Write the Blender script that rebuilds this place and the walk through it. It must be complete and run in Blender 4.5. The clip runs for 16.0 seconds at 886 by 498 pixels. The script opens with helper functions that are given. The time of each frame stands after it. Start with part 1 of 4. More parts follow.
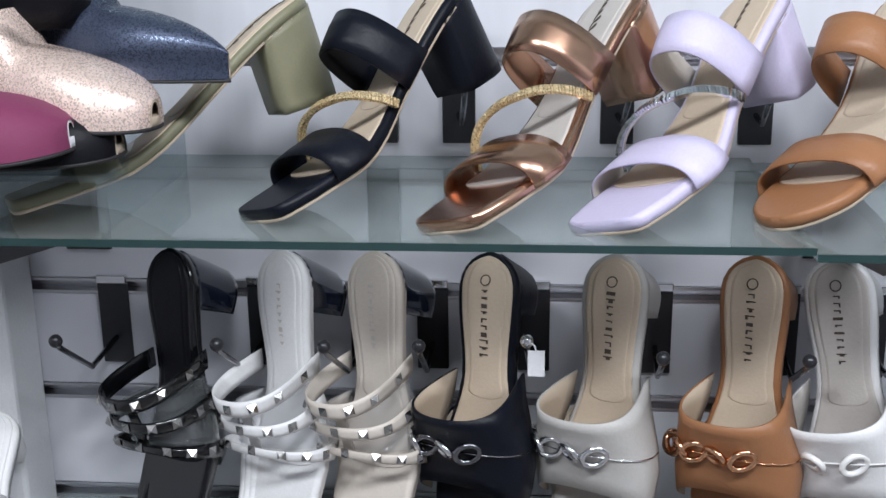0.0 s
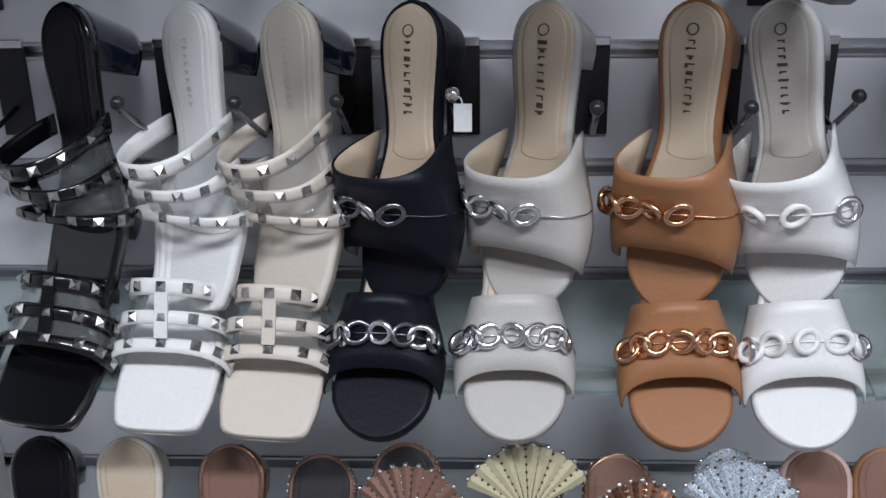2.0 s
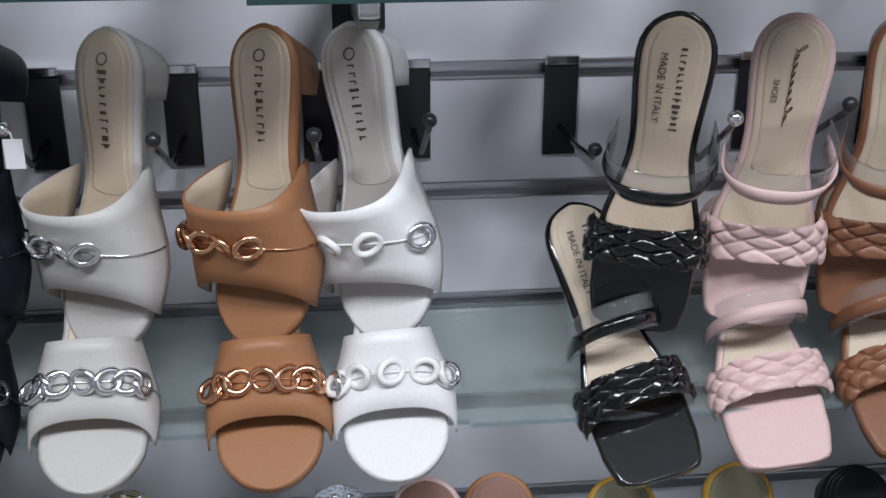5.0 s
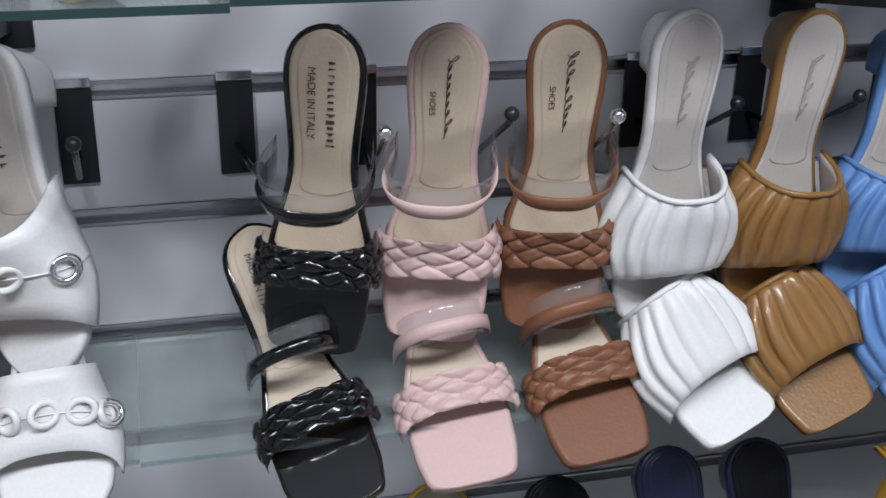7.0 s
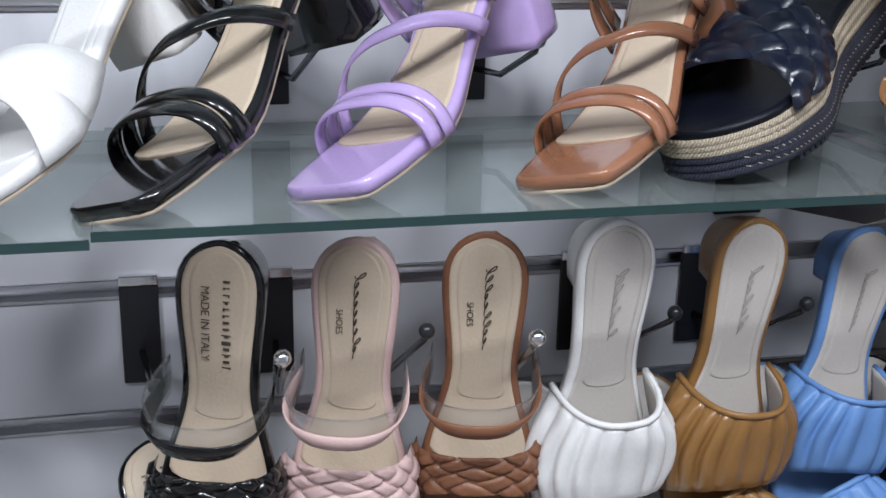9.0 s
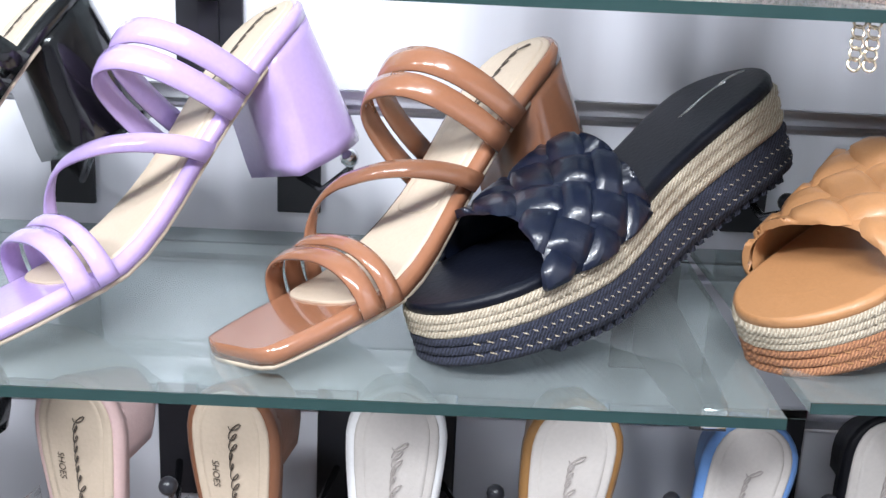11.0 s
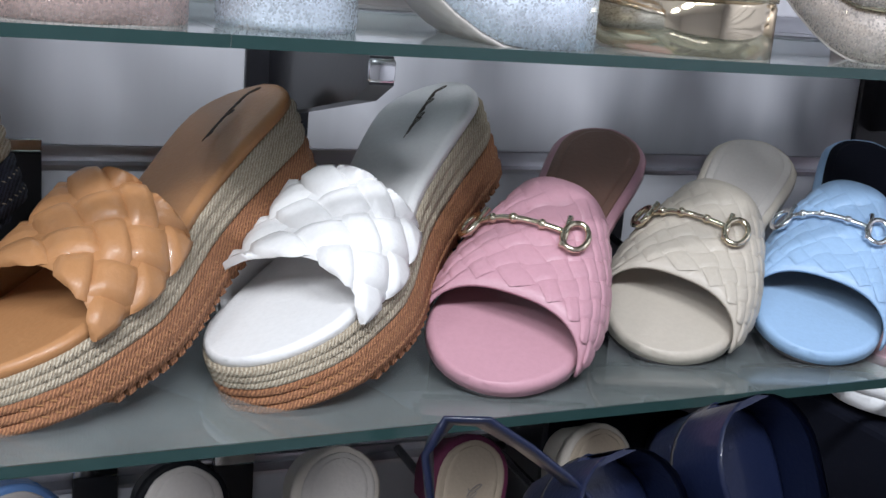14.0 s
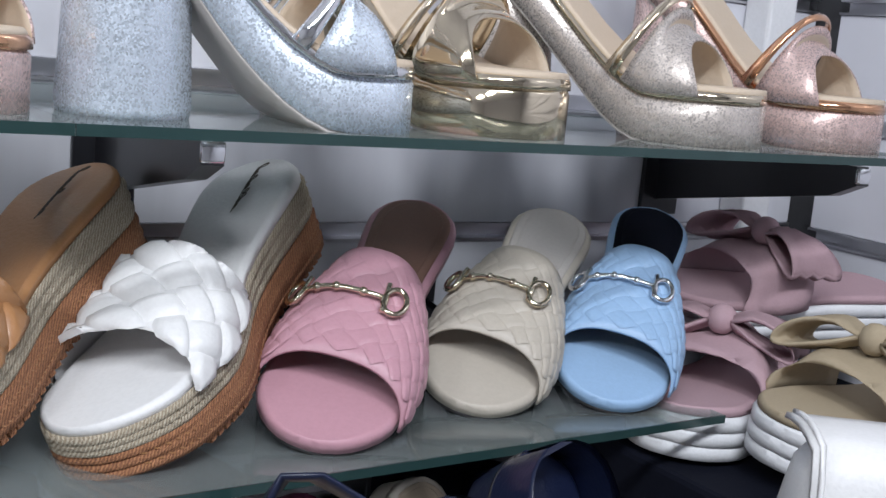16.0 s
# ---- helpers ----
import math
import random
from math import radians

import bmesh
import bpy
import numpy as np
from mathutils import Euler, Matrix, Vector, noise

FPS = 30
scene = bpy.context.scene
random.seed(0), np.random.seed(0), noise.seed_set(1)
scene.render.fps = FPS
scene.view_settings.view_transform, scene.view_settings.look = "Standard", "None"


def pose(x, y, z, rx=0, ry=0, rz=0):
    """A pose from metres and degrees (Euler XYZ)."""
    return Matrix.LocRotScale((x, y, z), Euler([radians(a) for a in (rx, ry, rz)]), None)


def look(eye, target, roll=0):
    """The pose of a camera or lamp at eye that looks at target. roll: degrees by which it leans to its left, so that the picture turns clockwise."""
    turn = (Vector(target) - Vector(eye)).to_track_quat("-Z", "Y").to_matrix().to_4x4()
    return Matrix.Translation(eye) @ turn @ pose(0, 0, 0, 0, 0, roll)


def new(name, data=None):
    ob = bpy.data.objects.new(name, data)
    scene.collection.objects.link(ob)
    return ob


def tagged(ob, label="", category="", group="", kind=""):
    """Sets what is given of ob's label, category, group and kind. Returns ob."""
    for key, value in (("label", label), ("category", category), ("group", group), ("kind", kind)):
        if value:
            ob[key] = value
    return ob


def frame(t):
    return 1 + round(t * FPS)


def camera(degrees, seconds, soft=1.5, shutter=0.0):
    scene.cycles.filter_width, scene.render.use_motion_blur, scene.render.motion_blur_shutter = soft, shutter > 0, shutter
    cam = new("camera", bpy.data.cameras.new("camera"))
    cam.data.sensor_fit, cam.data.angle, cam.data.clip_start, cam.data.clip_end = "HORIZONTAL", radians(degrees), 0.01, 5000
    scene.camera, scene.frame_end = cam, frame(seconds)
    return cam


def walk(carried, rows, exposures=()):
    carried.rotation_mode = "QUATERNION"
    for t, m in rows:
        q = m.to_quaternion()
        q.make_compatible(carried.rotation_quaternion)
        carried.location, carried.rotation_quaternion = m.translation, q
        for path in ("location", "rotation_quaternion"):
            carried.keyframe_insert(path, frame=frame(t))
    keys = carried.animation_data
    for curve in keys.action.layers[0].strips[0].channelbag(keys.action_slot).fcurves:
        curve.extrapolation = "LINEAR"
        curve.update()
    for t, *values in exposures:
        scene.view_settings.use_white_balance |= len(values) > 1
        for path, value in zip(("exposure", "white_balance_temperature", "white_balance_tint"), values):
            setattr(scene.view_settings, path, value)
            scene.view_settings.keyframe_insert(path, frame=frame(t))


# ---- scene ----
cam = camera(41.1, 16.0, 1.5)
PATH = [
    (0, (0.079, -0.955, 1.479), (-0.084, 0.952, 0.896), -0.7),
    (0.5, (0.073, -0.932, 1.452), (-0.069, 0.926, 0.727), -1.0),
    (1, (0.078, -0.934, 1.442), (-0.063, 0.888, 0.629), -0.5),
    (1.5, (0.084, -0.928, 1.424), (-0.044, 0.876, 0.57), -0.5),
    (2, (0.1, -0.92, 1.406), (0.014, 0.889, 0.556), -1.0),
    (2.5, (0.109, -0.909, 1.39), (0.126, 0.912, 0.563), 0.3),
    (3, (0.118, -0.901, 1.39), (0.249, 0.916, 0.564), 0.0),
    (3.2, (0.126, -0.898, 1.395), (0.258, 0.911, 0.553), -0.2),
    (5.3, (0.302, -0.888, 1.399), (0.526, 0.925, 0.583), 0.5),
    (5.5, (0.311, -0.88, 1.394), (0.629, 0.913, 0.564), 1.6),
    (6, (0.384, -0.88, 1.401), (0.719, 0.905, 0.564), 1.0),
    (6.5, (0.408, -0.877, 1.4), (0.78, 0.909, 0.581), 0.7),
    (7, (0.417, -0.876, 1.397), (0.864, 0.899, 0.59), 1.0),
    (7.5, (0.429, -0.871, 1.405), (0.901, 0.908, 0.622), 1.6),
    (8, (0.436, -0.87, 1.418), (0.909, 0.93, 0.686), 1.3),
    (8.2, (0.442, -0.864, 1.422), (0.925, 0.947, 0.725), 1.5),
    (10.3, (0.696, -0.727, 1.474), (0.832, 1.185, 0.903), 1.7),
    (10.5, (0.742, -0.72, 1.482), (0.782, 1.186, 0.876), 1.8),
    (11, (0.792, -0.714, 1.483), (0.811, 1.194, 0.883), 2.7),
    (11.5, (0.824, -0.712, 1.491), (0.974, 1.189, 0.89), 3.4),
    (12, (0.863, -0.7, 1.488), (1.101, 1.2, 0.911), 3.2),
    (12.5, (0.897, -0.688, 1.484), (1.286, 1.186, 0.904), 3.4),
    (13, (0.926, -0.679, 1.48), (1.35, 1.197, 0.932), 2.1),
    (13.5, (0.94, -0.676, 1.474), (1.49, 1.173, 0.946), 2.8),
    (14, (0.944, -0.692, 1.474), (1.73, 1.086, 1.005), 4.8),
    (14.5, (0.941, -0.695, 1.475), (1.891, 1.002, 1.012), 6.0),
    (15, (0.932, -0.706, 1.479), (2.024, 0.923, 1.085), 6.1),
    (15.5, (0.924, -0.715, 1.482), (2.045, 0.901, 1.12), 5.7),
    (16, (0.915, -0.727, 1.486), (1.992, 0.924, 1.147), 5.4),
]
walk(cam, [(t, look(eye, target, roll)) for t, eye, target, roll in PATH],
     [(0, 0.0), (0.5, -0.07), (1.5, -0.23), (3, -0.15), (5.5, -0.1), (7, -0.18), (8.2, -0.2), (10.4, 0.68), (11.5, 0.88), (12.5, 0.25), (13.5, 0.2), (14, 0.12), (15, -0.07), (16, -0.16)])
# world and light
world = bpy.data.worlds.new("shop_air")
scene.world = world
world.use_nodes = True
world.node_tree.nodes["Background"].inputs[0].default_value = (0.75, 0.8, 1.0, 1)
world.node_tree.nodes["Background"].inputs[1].default_value = 0.025


def area_lamp(x, y, z, sx, sy, watts, colour=(0.88, 0.93, 1.0)):
    data = bpy.data.lights.new("tube_light", "AREA")
    data.shape, data.size, data.size_y, data.energy, data.color = "RECTANGLE", sx, sy, watts, colour
    ob = new("tube_light", data)
    ob.matrix_world = look((x, y, z), (x, y + 0.9, 1.0))
    return ob


LAMPS = [(-0.55, -1.25), (0.35, -1.25), (1.02, -1.25)]
for lx, ly in LAMPS:
    area_lamp(lx, ly, 2.42, 0.5, 0.16, 17)

# ---- materials ----
def nodes_of(name):
    m = bpy.data.materials.new(name)
    m.use_nodes = True
    t = m.node_tree
    return m, t, t.nodes["Principled BSDF"]


def grained(t, bsdf, colour, scale, vary, bump, detail=6.0, stretch=(1, 1, 1), second=9.0):
    co = t.nodes.new("ShaderNodeTexCoord")
    mp = t.nodes.new("ShaderNodeMapping")
    mp.inputs["Scale"].default_value = stretch
    t.links.new(co.outputs["Object"], mp.inputs["Vector"])
    fine, broad = t.nodes.new("ShaderNodeTexNoise"), t.nodes.new("ShaderNodeTexNoise")
    fine.inputs["Scale"].default_value, fine.inputs["Detail"].default_value = scale, detail
    broad.inputs["Scale"].default_value = second
    for n in (fine, broad):
        t.links.new(mp.outputs["Vector"], n.inputs["Vector"])
    mix = t.nodes.new("ShaderNodeMix")
    mix.data_type = "RGBA"
    add = t.nodes.new("ShaderNodeMath")
    add.operation = "ADD"
    t.links.new(fine.outputs["Fac"], add.inputs[0])
    t.links.new(broad.outputs["Fac"], add.inputs[1])
    half = t.nodes.new("ShaderNodeMath")
    half.operation = "MULTIPLY"
    half.inputs[1].default_value = 0.5
    t.links.new(add.outputs[0], half.inputs[0])
    t.links.new(half.outputs[0], mix.inputs["Factor"])
    mix.inputs["A"].default_value = (*[c * (1 - vary) for c in colour], 1)
    mix.inputs["B"].default_value = (*[min(1, c * (1 + vary)) for c in colour], 1)
    t.links.new(mix.outputs["Result"], bsdf.inputs["Base Color"])
    b = t.nodes.new("ShaderNodeBump")
    b.inputs["Strength"].default_value, b.inputs["Distance"].default_value = bump, 0.001
    t.links.new(fine.outputs["Fac"], b.inputs["Height"])
    t.links.new(b.outputs["Normal"], bsdf.inputs["Normal"])


def leather(name, colour, rough=0.42, coat=0.0, bump=0.25, shine=0.35):
    m, t, p = nodes_of(name)
    grained(t, p, colour, 420, 0.14, bump)
    p.inputs["Roughness"].default_value = rough
    p.inputs["Coat Weight"].default_value = coat
    p.inputs["Specular IOR Level"].default_value = shine
    p.inputs["Coat Roughness"].default_value = 0.06
    return m


def metal(name, colour, rough=0.15):
    m, t, p = nodes_of(name)
    grained(t, p, colour, 90, 0.08, 0.05)
    p.inputs["Metallic"].default_value, p.inputs["Roughness"].default_value = 1.0, rough
    return m


def glitter(name, colour):
    m, t, p = nodes_of(name)
    co = t.nodes.new("ShaderNodeTexCoord")
    v = t.nodes.new("ShaderNodeTexVoronoi")
    v.inputs["Scale"].default_value = 1100
    t.links.new(co.outputs["Object"], v.inputs["Vector"])
    ramp = t.nodes.new("ShaderNodeMapRange")
    ramp.inputs["From Min"].default_value, ramp.inputs["From Max"].default_value = 0.3, 1.0
    ramp.inputs["To Min"].default_value, ramp.inputs["To Max"].default_value = 0.5, 0.08
    sep = t.nodes.new("ShaderNodeSeparateColor")
    t.links.new(v.outputs["Color"], sep.inputs["Color"])
    t.links.new(sep.outputs["Red"], ramp.inputs["Value"])
    t.links.new(ramp.outputs["Result"], p.inputs["Roughness"])
    mix = t.nodes.new("ShaderNodeMix")
    mix.data_type = "RGBA"
    mix.inputs["A"].default_value = (*[c * 0.85 for c in colour], 1)
    mix.inputs["B"].default_value = (*[min(1, c * 1.2) for c in colour], 1)
    t.links.new(sep.outputs["Green"], mix.inputs["Factor"])
    t.links.new(mix.outputs["Result"], p.inputs["Base Color"])
    b = t.nodes.new("ShaderNodeBump")
    b.inputs["Strength"].default_value, b.inputs["Distance"].default_value = 0.9, 0.001
    t.links.new(sep.outputs["Blue"], b.inputs["Height"])
    t.links.new(b.outputs["Normal"], p.inputs["Normal"])
    p.inputs["Metallic"].default_value = 0.55
    return m


def clear(name, tint, haze=0.0, gloss=0.03):
    m = bpy.data.materials.new(name)
    m.use_nodes = True
    t = m.node_tree
    t.nodes.remove(t.nodes["Principled BSDF"])
    tr, gl, df = (t.nodes.new("ShaderNodeBsdf" + k) for k in ("Transparent", "Glossy", "Diffuse"))
    tr.inputs[0].default_value = (*tint, 1)
    gl.inputs["Roughness"].default_value = gloss
    lw = t.nodes.new("ShaderNodeLayerWeight")
    lw.inputs["Blend"].default_value = 0.5
    pw = t.nodes.new("ShaderNodeMath")
    pw.operation = "POWER"
    pw.inputs[1].default_value = 4.0
    t.links.new(lw.outputs["Facing"], pw.inputs[0])
    fr = t.nodes.new("ShaderNodeMath")
    fr.operation = "MULTIPLY_ADD"
    fr.inputs[1].default_value, fr.inputs[2].default_value = 0.7, 0.045
    t.links.new(pw.outputs[0], fr.inputs[0])
    a, b = t.nodes.new("ShaderNodeMixShader"), t.nodes.new("ShaderNodeMixShader")
    dust = t.nodes.new("ShaderNodeTexNoise")
    dust.inputs["Scale"].default_value = 14
    dust.inputs["Detail"].default_value = 8
    rng = t.nodes.new("ShaderNodeMapRange")
    rng.inputs["To Min"].default_value, rng.inputs["To Max"].default_value = haze * 0.4, haze * 1.6
    co = t.nodes.new("ShaderNodeTexCoord")
    t.links.new(co.outputs["Object"], dust.inputs["Vector"])
    t.links.new(dust.outputs["Fac"], rng.inputs["Value"])
    df.inputs[0].default_value = (0.55, 0.6, 0.6, 1)
    t.links.new(rng.outputs["Result"], a.inputs[0])
    t.links.new(tr.outputs[0], a.inputs[1])
    t.links.new(df.outputs[0], a.inputs[2])
    t.links.new(fr.outputs[0], b.inputs[0])
    t.links.new(a.outputs[0], b.inputs[1])
    t.links.new(gl.outputs[0], b.inputs[2])
    t.links.new(b.outputs[0], t.nodes["Material Output"].inputs["Surface"])
    return m


def weave(name, colour, dark):
    m, t, p = nodes_of(name)
    co = t.nodes.new("ShaderNodeTexCoord")
    w = t.nodes.new("ShaderNodeTexWave")
    w.wave_type, w.bands_direction = "BANDS", "DIAGONAL"
    w.inputs["Scale"].default_value, w.inputs["Distortion"].default_value = 240, 4.0
    w.inputs["Detail"].default_value, w.inputs["Detail Scale"].default_value = 3, 4
    t.links.new(co.outputs["Object"], w.inputs["Vector"])
    mix = t.nodes.new("ShaderNodeMix")
    mix.data_type = "RGBA"
    mix.inputs["A"].default_value, mix.inputs["B"].default_value = (*dark, 1), (*colour, 1)
    t.links.new(w.outputs["Fac"], mix.inputs["Factor"])
    t.links.new(mix.outputs["Result"], p.inputs["Base Color"])
    b = t.nodes.new("ShaderNodeBump")
    b.inputs["Strength"].default_value, b.inputs["Distance"].default_value = 0.7, 0.001
    t.links.new(w.outputs["Fac"], b.inputs["Height"])
    t.links.new(b.outputs["Normal"], p.inputs["Normal"])
    p.inputs["Roughness"].default_value = 0.85
    return m


BLACK = leather("black_leather", (0.005, 0.005, 0.007), 0.42, shine=0.15)
NAVYBLACK = leather("navy_black_leather", (0.004, 0.005, 0.010), 0.42, shine=0.2)
NAVYSHINE = leather("glossy_navy_leather", (0.005, 0.008, 0.02), 0.3, 0.2, 0.2, 0.4)
PATENT = leather("black_patent", (0.003, 0.003, 0.004), 0.2, 0.8, 0.05, 0.25)
WHITE = leather("white_leather", (0.70, 0.69, 0.69), 0.4)
BEIGE = leather("beige_leather", (0.58, 0.52, 0.46), 0.4)
GREY = leather("grey_leather", (0.45, 0.43, 0.41), 0.42)
TAN = leather("tan_leather", (0.30, 0.135, 0.062), 0.42)
TANLIGHT = leather("light_tan_leather", (0.38, 0.185, 0.08), 0.4, 0.15)
PLEATTAN = leather("toffee_leather", (0.25, 0.125, 0.04), 0.3, 0.3)
BROWNBRAID = leather("brown_leather", (0.20, 0.085, 0.045), 0.4, 0.1)
COGNAC = leather("cognac_patent", (0.28, 0.12, 0.065), 0.22, 0.8, 0.05)
PINK = leather("powder_pink_leather", (0.60, 0.42, 0.40), 0.4)
ROSE = leather("rose_leather", (0.48, 0.26, 0.31), 0.38)
LILAC = leather("lilac_leather", (0.56, 0.51, 0.68), 0.45)
PURPLE = leather("lilac_patent", (0.44, 0.32, 0.60), 0.25, 0.7, 0.05)
BLUE = leather("sky_blue_leather", (0.12, 0.24, 0.50), 0.4)
PALEBLUE = leather("pale_blue_leather", (0.30, 0.45, 0.66), 0.4)
STONE = leather("stone_leather", (0.47, 0.42, 0.36), 0.4)
OLIVE = leather("olive_satin", (0.21, 0.20, 0.13), 0.45)
NAVY = leather("navy_leather", (0.007, 0.011, 0.034), 0.32, 0.25)
BURGUNDY = leather("burgundy_suede", (0.17, 0.03, 0.08), 0.7)
PALECLOTH = leather("pale_gold_cloth", (0.50, 0.45, 0.30), 0.45)
MUSTARD = leather("mustard_leather", (0.52, 0.29, 0.03), 0.4, 0.1)
INSOLE = leather("cream_insole", (0.53, 0.43, 0.33), 0.5)
INSOLE_GREY = leather("grey_insole", (0.5, 0.46, 0.43), 0.5)
INSOLE_BROWN = leather("brown_insole", (0.22, 0.12, 0.09), 0.5)
PINKSUEDE = leather("dusty_pink_suede", (0.42, 0.28, 0.31), 0.85)
TANSUEDE = leather("sand_suede", (0.36, 0.29, 0.20), 0.85)
RUBBER = leather("white_rubber", (0.7, 0.7, 0.72), 0.6)
SOLE = leather("dark_rubber_sole", (0.03, 0.028, 0.03), 0.6)
INK = leather("dark_print", (0.07, 0.055, 0.045), 0.5)
FADED = leather("faded_print", (0.36, 0.32, 0.30), 0.5)
SILVER = metal("polished_silver", (0.82, 0.82, 0.84), 0.12)
DARKMETAL = metal("gunmetal", (0.2, 0.2, 0.22), 0.2)
STUD = metal("brushed_stud", (0.5, 0.49, 0.48), 0.22)
GOLD = metal("rose_gold", (0.76, 0.42, 0.25), 0.16)
PALEGOLD = metal("pale_gold_mirror", (0.72, 0.62, 0.47), 0.1)
COPPER = metal("copper_foil", (0.56, 0.33, 0.23), 0.24)
ALU = metal("aluminium", (0.62, 0.62, 0.65), 0.3)
GLIT_SILVER = glitter("silver_glitter", (0.62, 0.68, 0.76))
GLIT_CHAMP = glitter("champagne_glitter", (0.56, 0.5, 0.46))
GLIT_ROSE = glitter("rose_glitter", (0.62, 0.46, 0.43))
GLIT_NAVY = glitter("navy_glitter", (0.06, 0.075, 0.12))
GLIT_PEACH = glitter("peach_glitter", (0.85, 0.66, 0.58))
CRYSTAL = glitter("gold_crystal", (0.8, 0.62, 0.36))
WEAVE_SAND = weave("sand_rope", (0.52, 0.45, 0.35), (0.3, 0.24, 0.17))
WEAVE_BLACK = weave("black_rope", (0.03, 0.034, 0.06), (0.004, 0.005, 0.012))
WEAVE_RUST = weave("rust_rope", (0.42, 0.19, 0.09), (0.2, 0.08, 0.04))
PVC = clear("clear_vinyl", (0.96, 0.96, 0.97), 0.06, 0.05)
GLASS = clear("shelf_glass", (0.75, 0.81, 0.80), 0.15, 0.04)
ACRYLIC = clear("acrylic", (0.86, 0.91, 0.93), 0.08, 0.05)
MILKY = leather("milky_plastic", (0.72, 0.71, 0.70), 0.25, 0.4, 0.05)
BLACKPLASTIC = leather("black_plastic", (0.018, 0.018, 0.022), 0.3, 0.2, 0.05)


def edge_green():
    m, t, p = nodes_of("glass_edge")
    grained(t, p, (0.02, 0.045, 0.044), 60, 0.3, 0.05)
    p.inputs["Roughness"].default_value = 0.12
    return m


# vertical tone streaks in the base colour stand in for soft reflections
def laminate(name, vary, broad):
    m, t, p = nodes_of(name)
    grained(t, p, (0.66, 0.66, 0.71), 30, vary, 0.05, 4, (1, 1, 0.06), broad)
    p.inputs["Roughness"].default_value = 0.24
    return m


EDGE, PANEL, SHEEN_PANEL = edge_green(), laminate("white_laminate", 0.08, 9), laminate("sheen_streaked_laminate", 0.32, 22)
GROOVE = leather("dark_groove", (0.06, 0.06, 0.065), 0.5)
PAINT = leather("wall_paint", (0.72, 0.72, 0.74), 0.7)
TILE = leather("grey_floor_tile", (0.35, 0.34, 0.33), 0.3)
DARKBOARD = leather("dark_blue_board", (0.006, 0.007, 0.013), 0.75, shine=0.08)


# ---- mesh helpers ----
def finish(name, bm, mats, parent=None, label="", smooth=True):
    bmesh.ops.recalc_face_normals(bm, faces=bm.faces)
    me = bpy.data.meshes.new(name)
    bm.to_mesh(me)
    bm.free()
    for m in mats if isinstance(mats, (list, tuple)) else [mats]:
        me.materials.append(m)
    if smooth:
        for p in me.polygons:
            p.use_smooth = True
    ob = new(name, me)
    if parent is not None:
        ob.parent = parent
    if label:
        ob["label"] = label
    return ob


def part(name, bm, material, parent, label="", smooth=True):
    return finish(name, bm, material, parent, label, smooth)


def thing(name, label, category, group="", m=None):
    ob = new(name)
    ob.empty_display_size = 0.05
    if m is not None:
        ob.matrix_world = m
    return tagged(ob, label, category, group)


def add_box(bm, x0, x1, y0, y1, z0, z1, bevel=0.0):
    r = bmesh.ops.create_cube(bm, size=1)
    bmesh.ops.transform(bm, matrix=Matrix.Translation(((x0 + x1) / 2, (y0 + y1) / 2, (z0 + z1) / 2))
                        @ Matrix.Diagonal((x1 - x0, y1 - y0, z1 - z0, 1)), verts=r["verts"])
    if bevel:
        es = list({e for v in r["verts"] for e in v.link_edges})
        bmesh.ops.bevel(bm, geom=es, offset=bevel, segments=2, affect="EDGES", profile=0.5)


def box(name, x0, x1, y0, y1, z0, z1, mat, parent=None, bevel=0.0, label=""):
    bm = bmesh.new()
    add_box(bm, x0, x1, y0, y1, z0, z1, bevel)
    return finish(name, bm, mat, parent, label, smooth=False)


def rings_mesh(bm, rings, caps=True, closed=True):
    """Skin a row of point rings; returns the faces."""
    vs = [[bm.verts.new(p) for p in r] for r in rings]
    n = len(rings[0])
    out = []
    for a, b in zip(vs, vs[1:]):
        for i in range(n if closed else n - 1):
            j = (i + 1) % n
            out.append(bm.faces.new((a[i], a[j], b[j], b[i])))
    if caps and closed:
        out.append(bm.faces.new(vs[0]))
        out.append(bm.faces.new(vs[-1]))
    return out


def tube(bm, pts, radius, sides=8, flat=1.0):
    """A round rod along the points."""
    rings = []
    pts = [Vector(p) for p in pts]
    for i, p in enumerate(pts):
        d = (pts[min(i + 1, len(pts) - 1)] - pts[max(i - 1, 0)]).normalized()
        side = d.cross(Vector((0.13, 0.31, 0.94))).normalized()
        up = side.cross(d)
        rings.append([p + radius * (math.cos(a) * side + flat * math.sin(a) * up)
                      for a in [2 * math.pi * k / sides for k in range(sides)]])
    rings_mesh(bm, rings)


def ball(bm, c, r, u=10, v=6):
    bmesh.ops.create_uvsphere(bm, u_segments=u, v_segments=v, radius=r, matrix=Matrix.Translation(c))


def torus(bm, m, big_x, big_y, small, n=14, k=6):
    rings = []
    for i in range(n):
        a = 2 * math.pi * i / n
        c, d = Vector((big_x * math.cos(a), big_y * math.sin(a), 0)), Vector((math.cos(a), math.sin(a), 0))
        rings.append([m @ (c + small * (math.cos(b) * d + math.sin(b) * Vector((0, 0, 1))))
                      for b in [2 * math.pi * j / k for j in range(k)]])
    rings_mesh(bm, rings + [rings[0]], caps=False)
    bmesh.ops.remove_doubles(bm, verts=bm.verts, dist=1e-6)


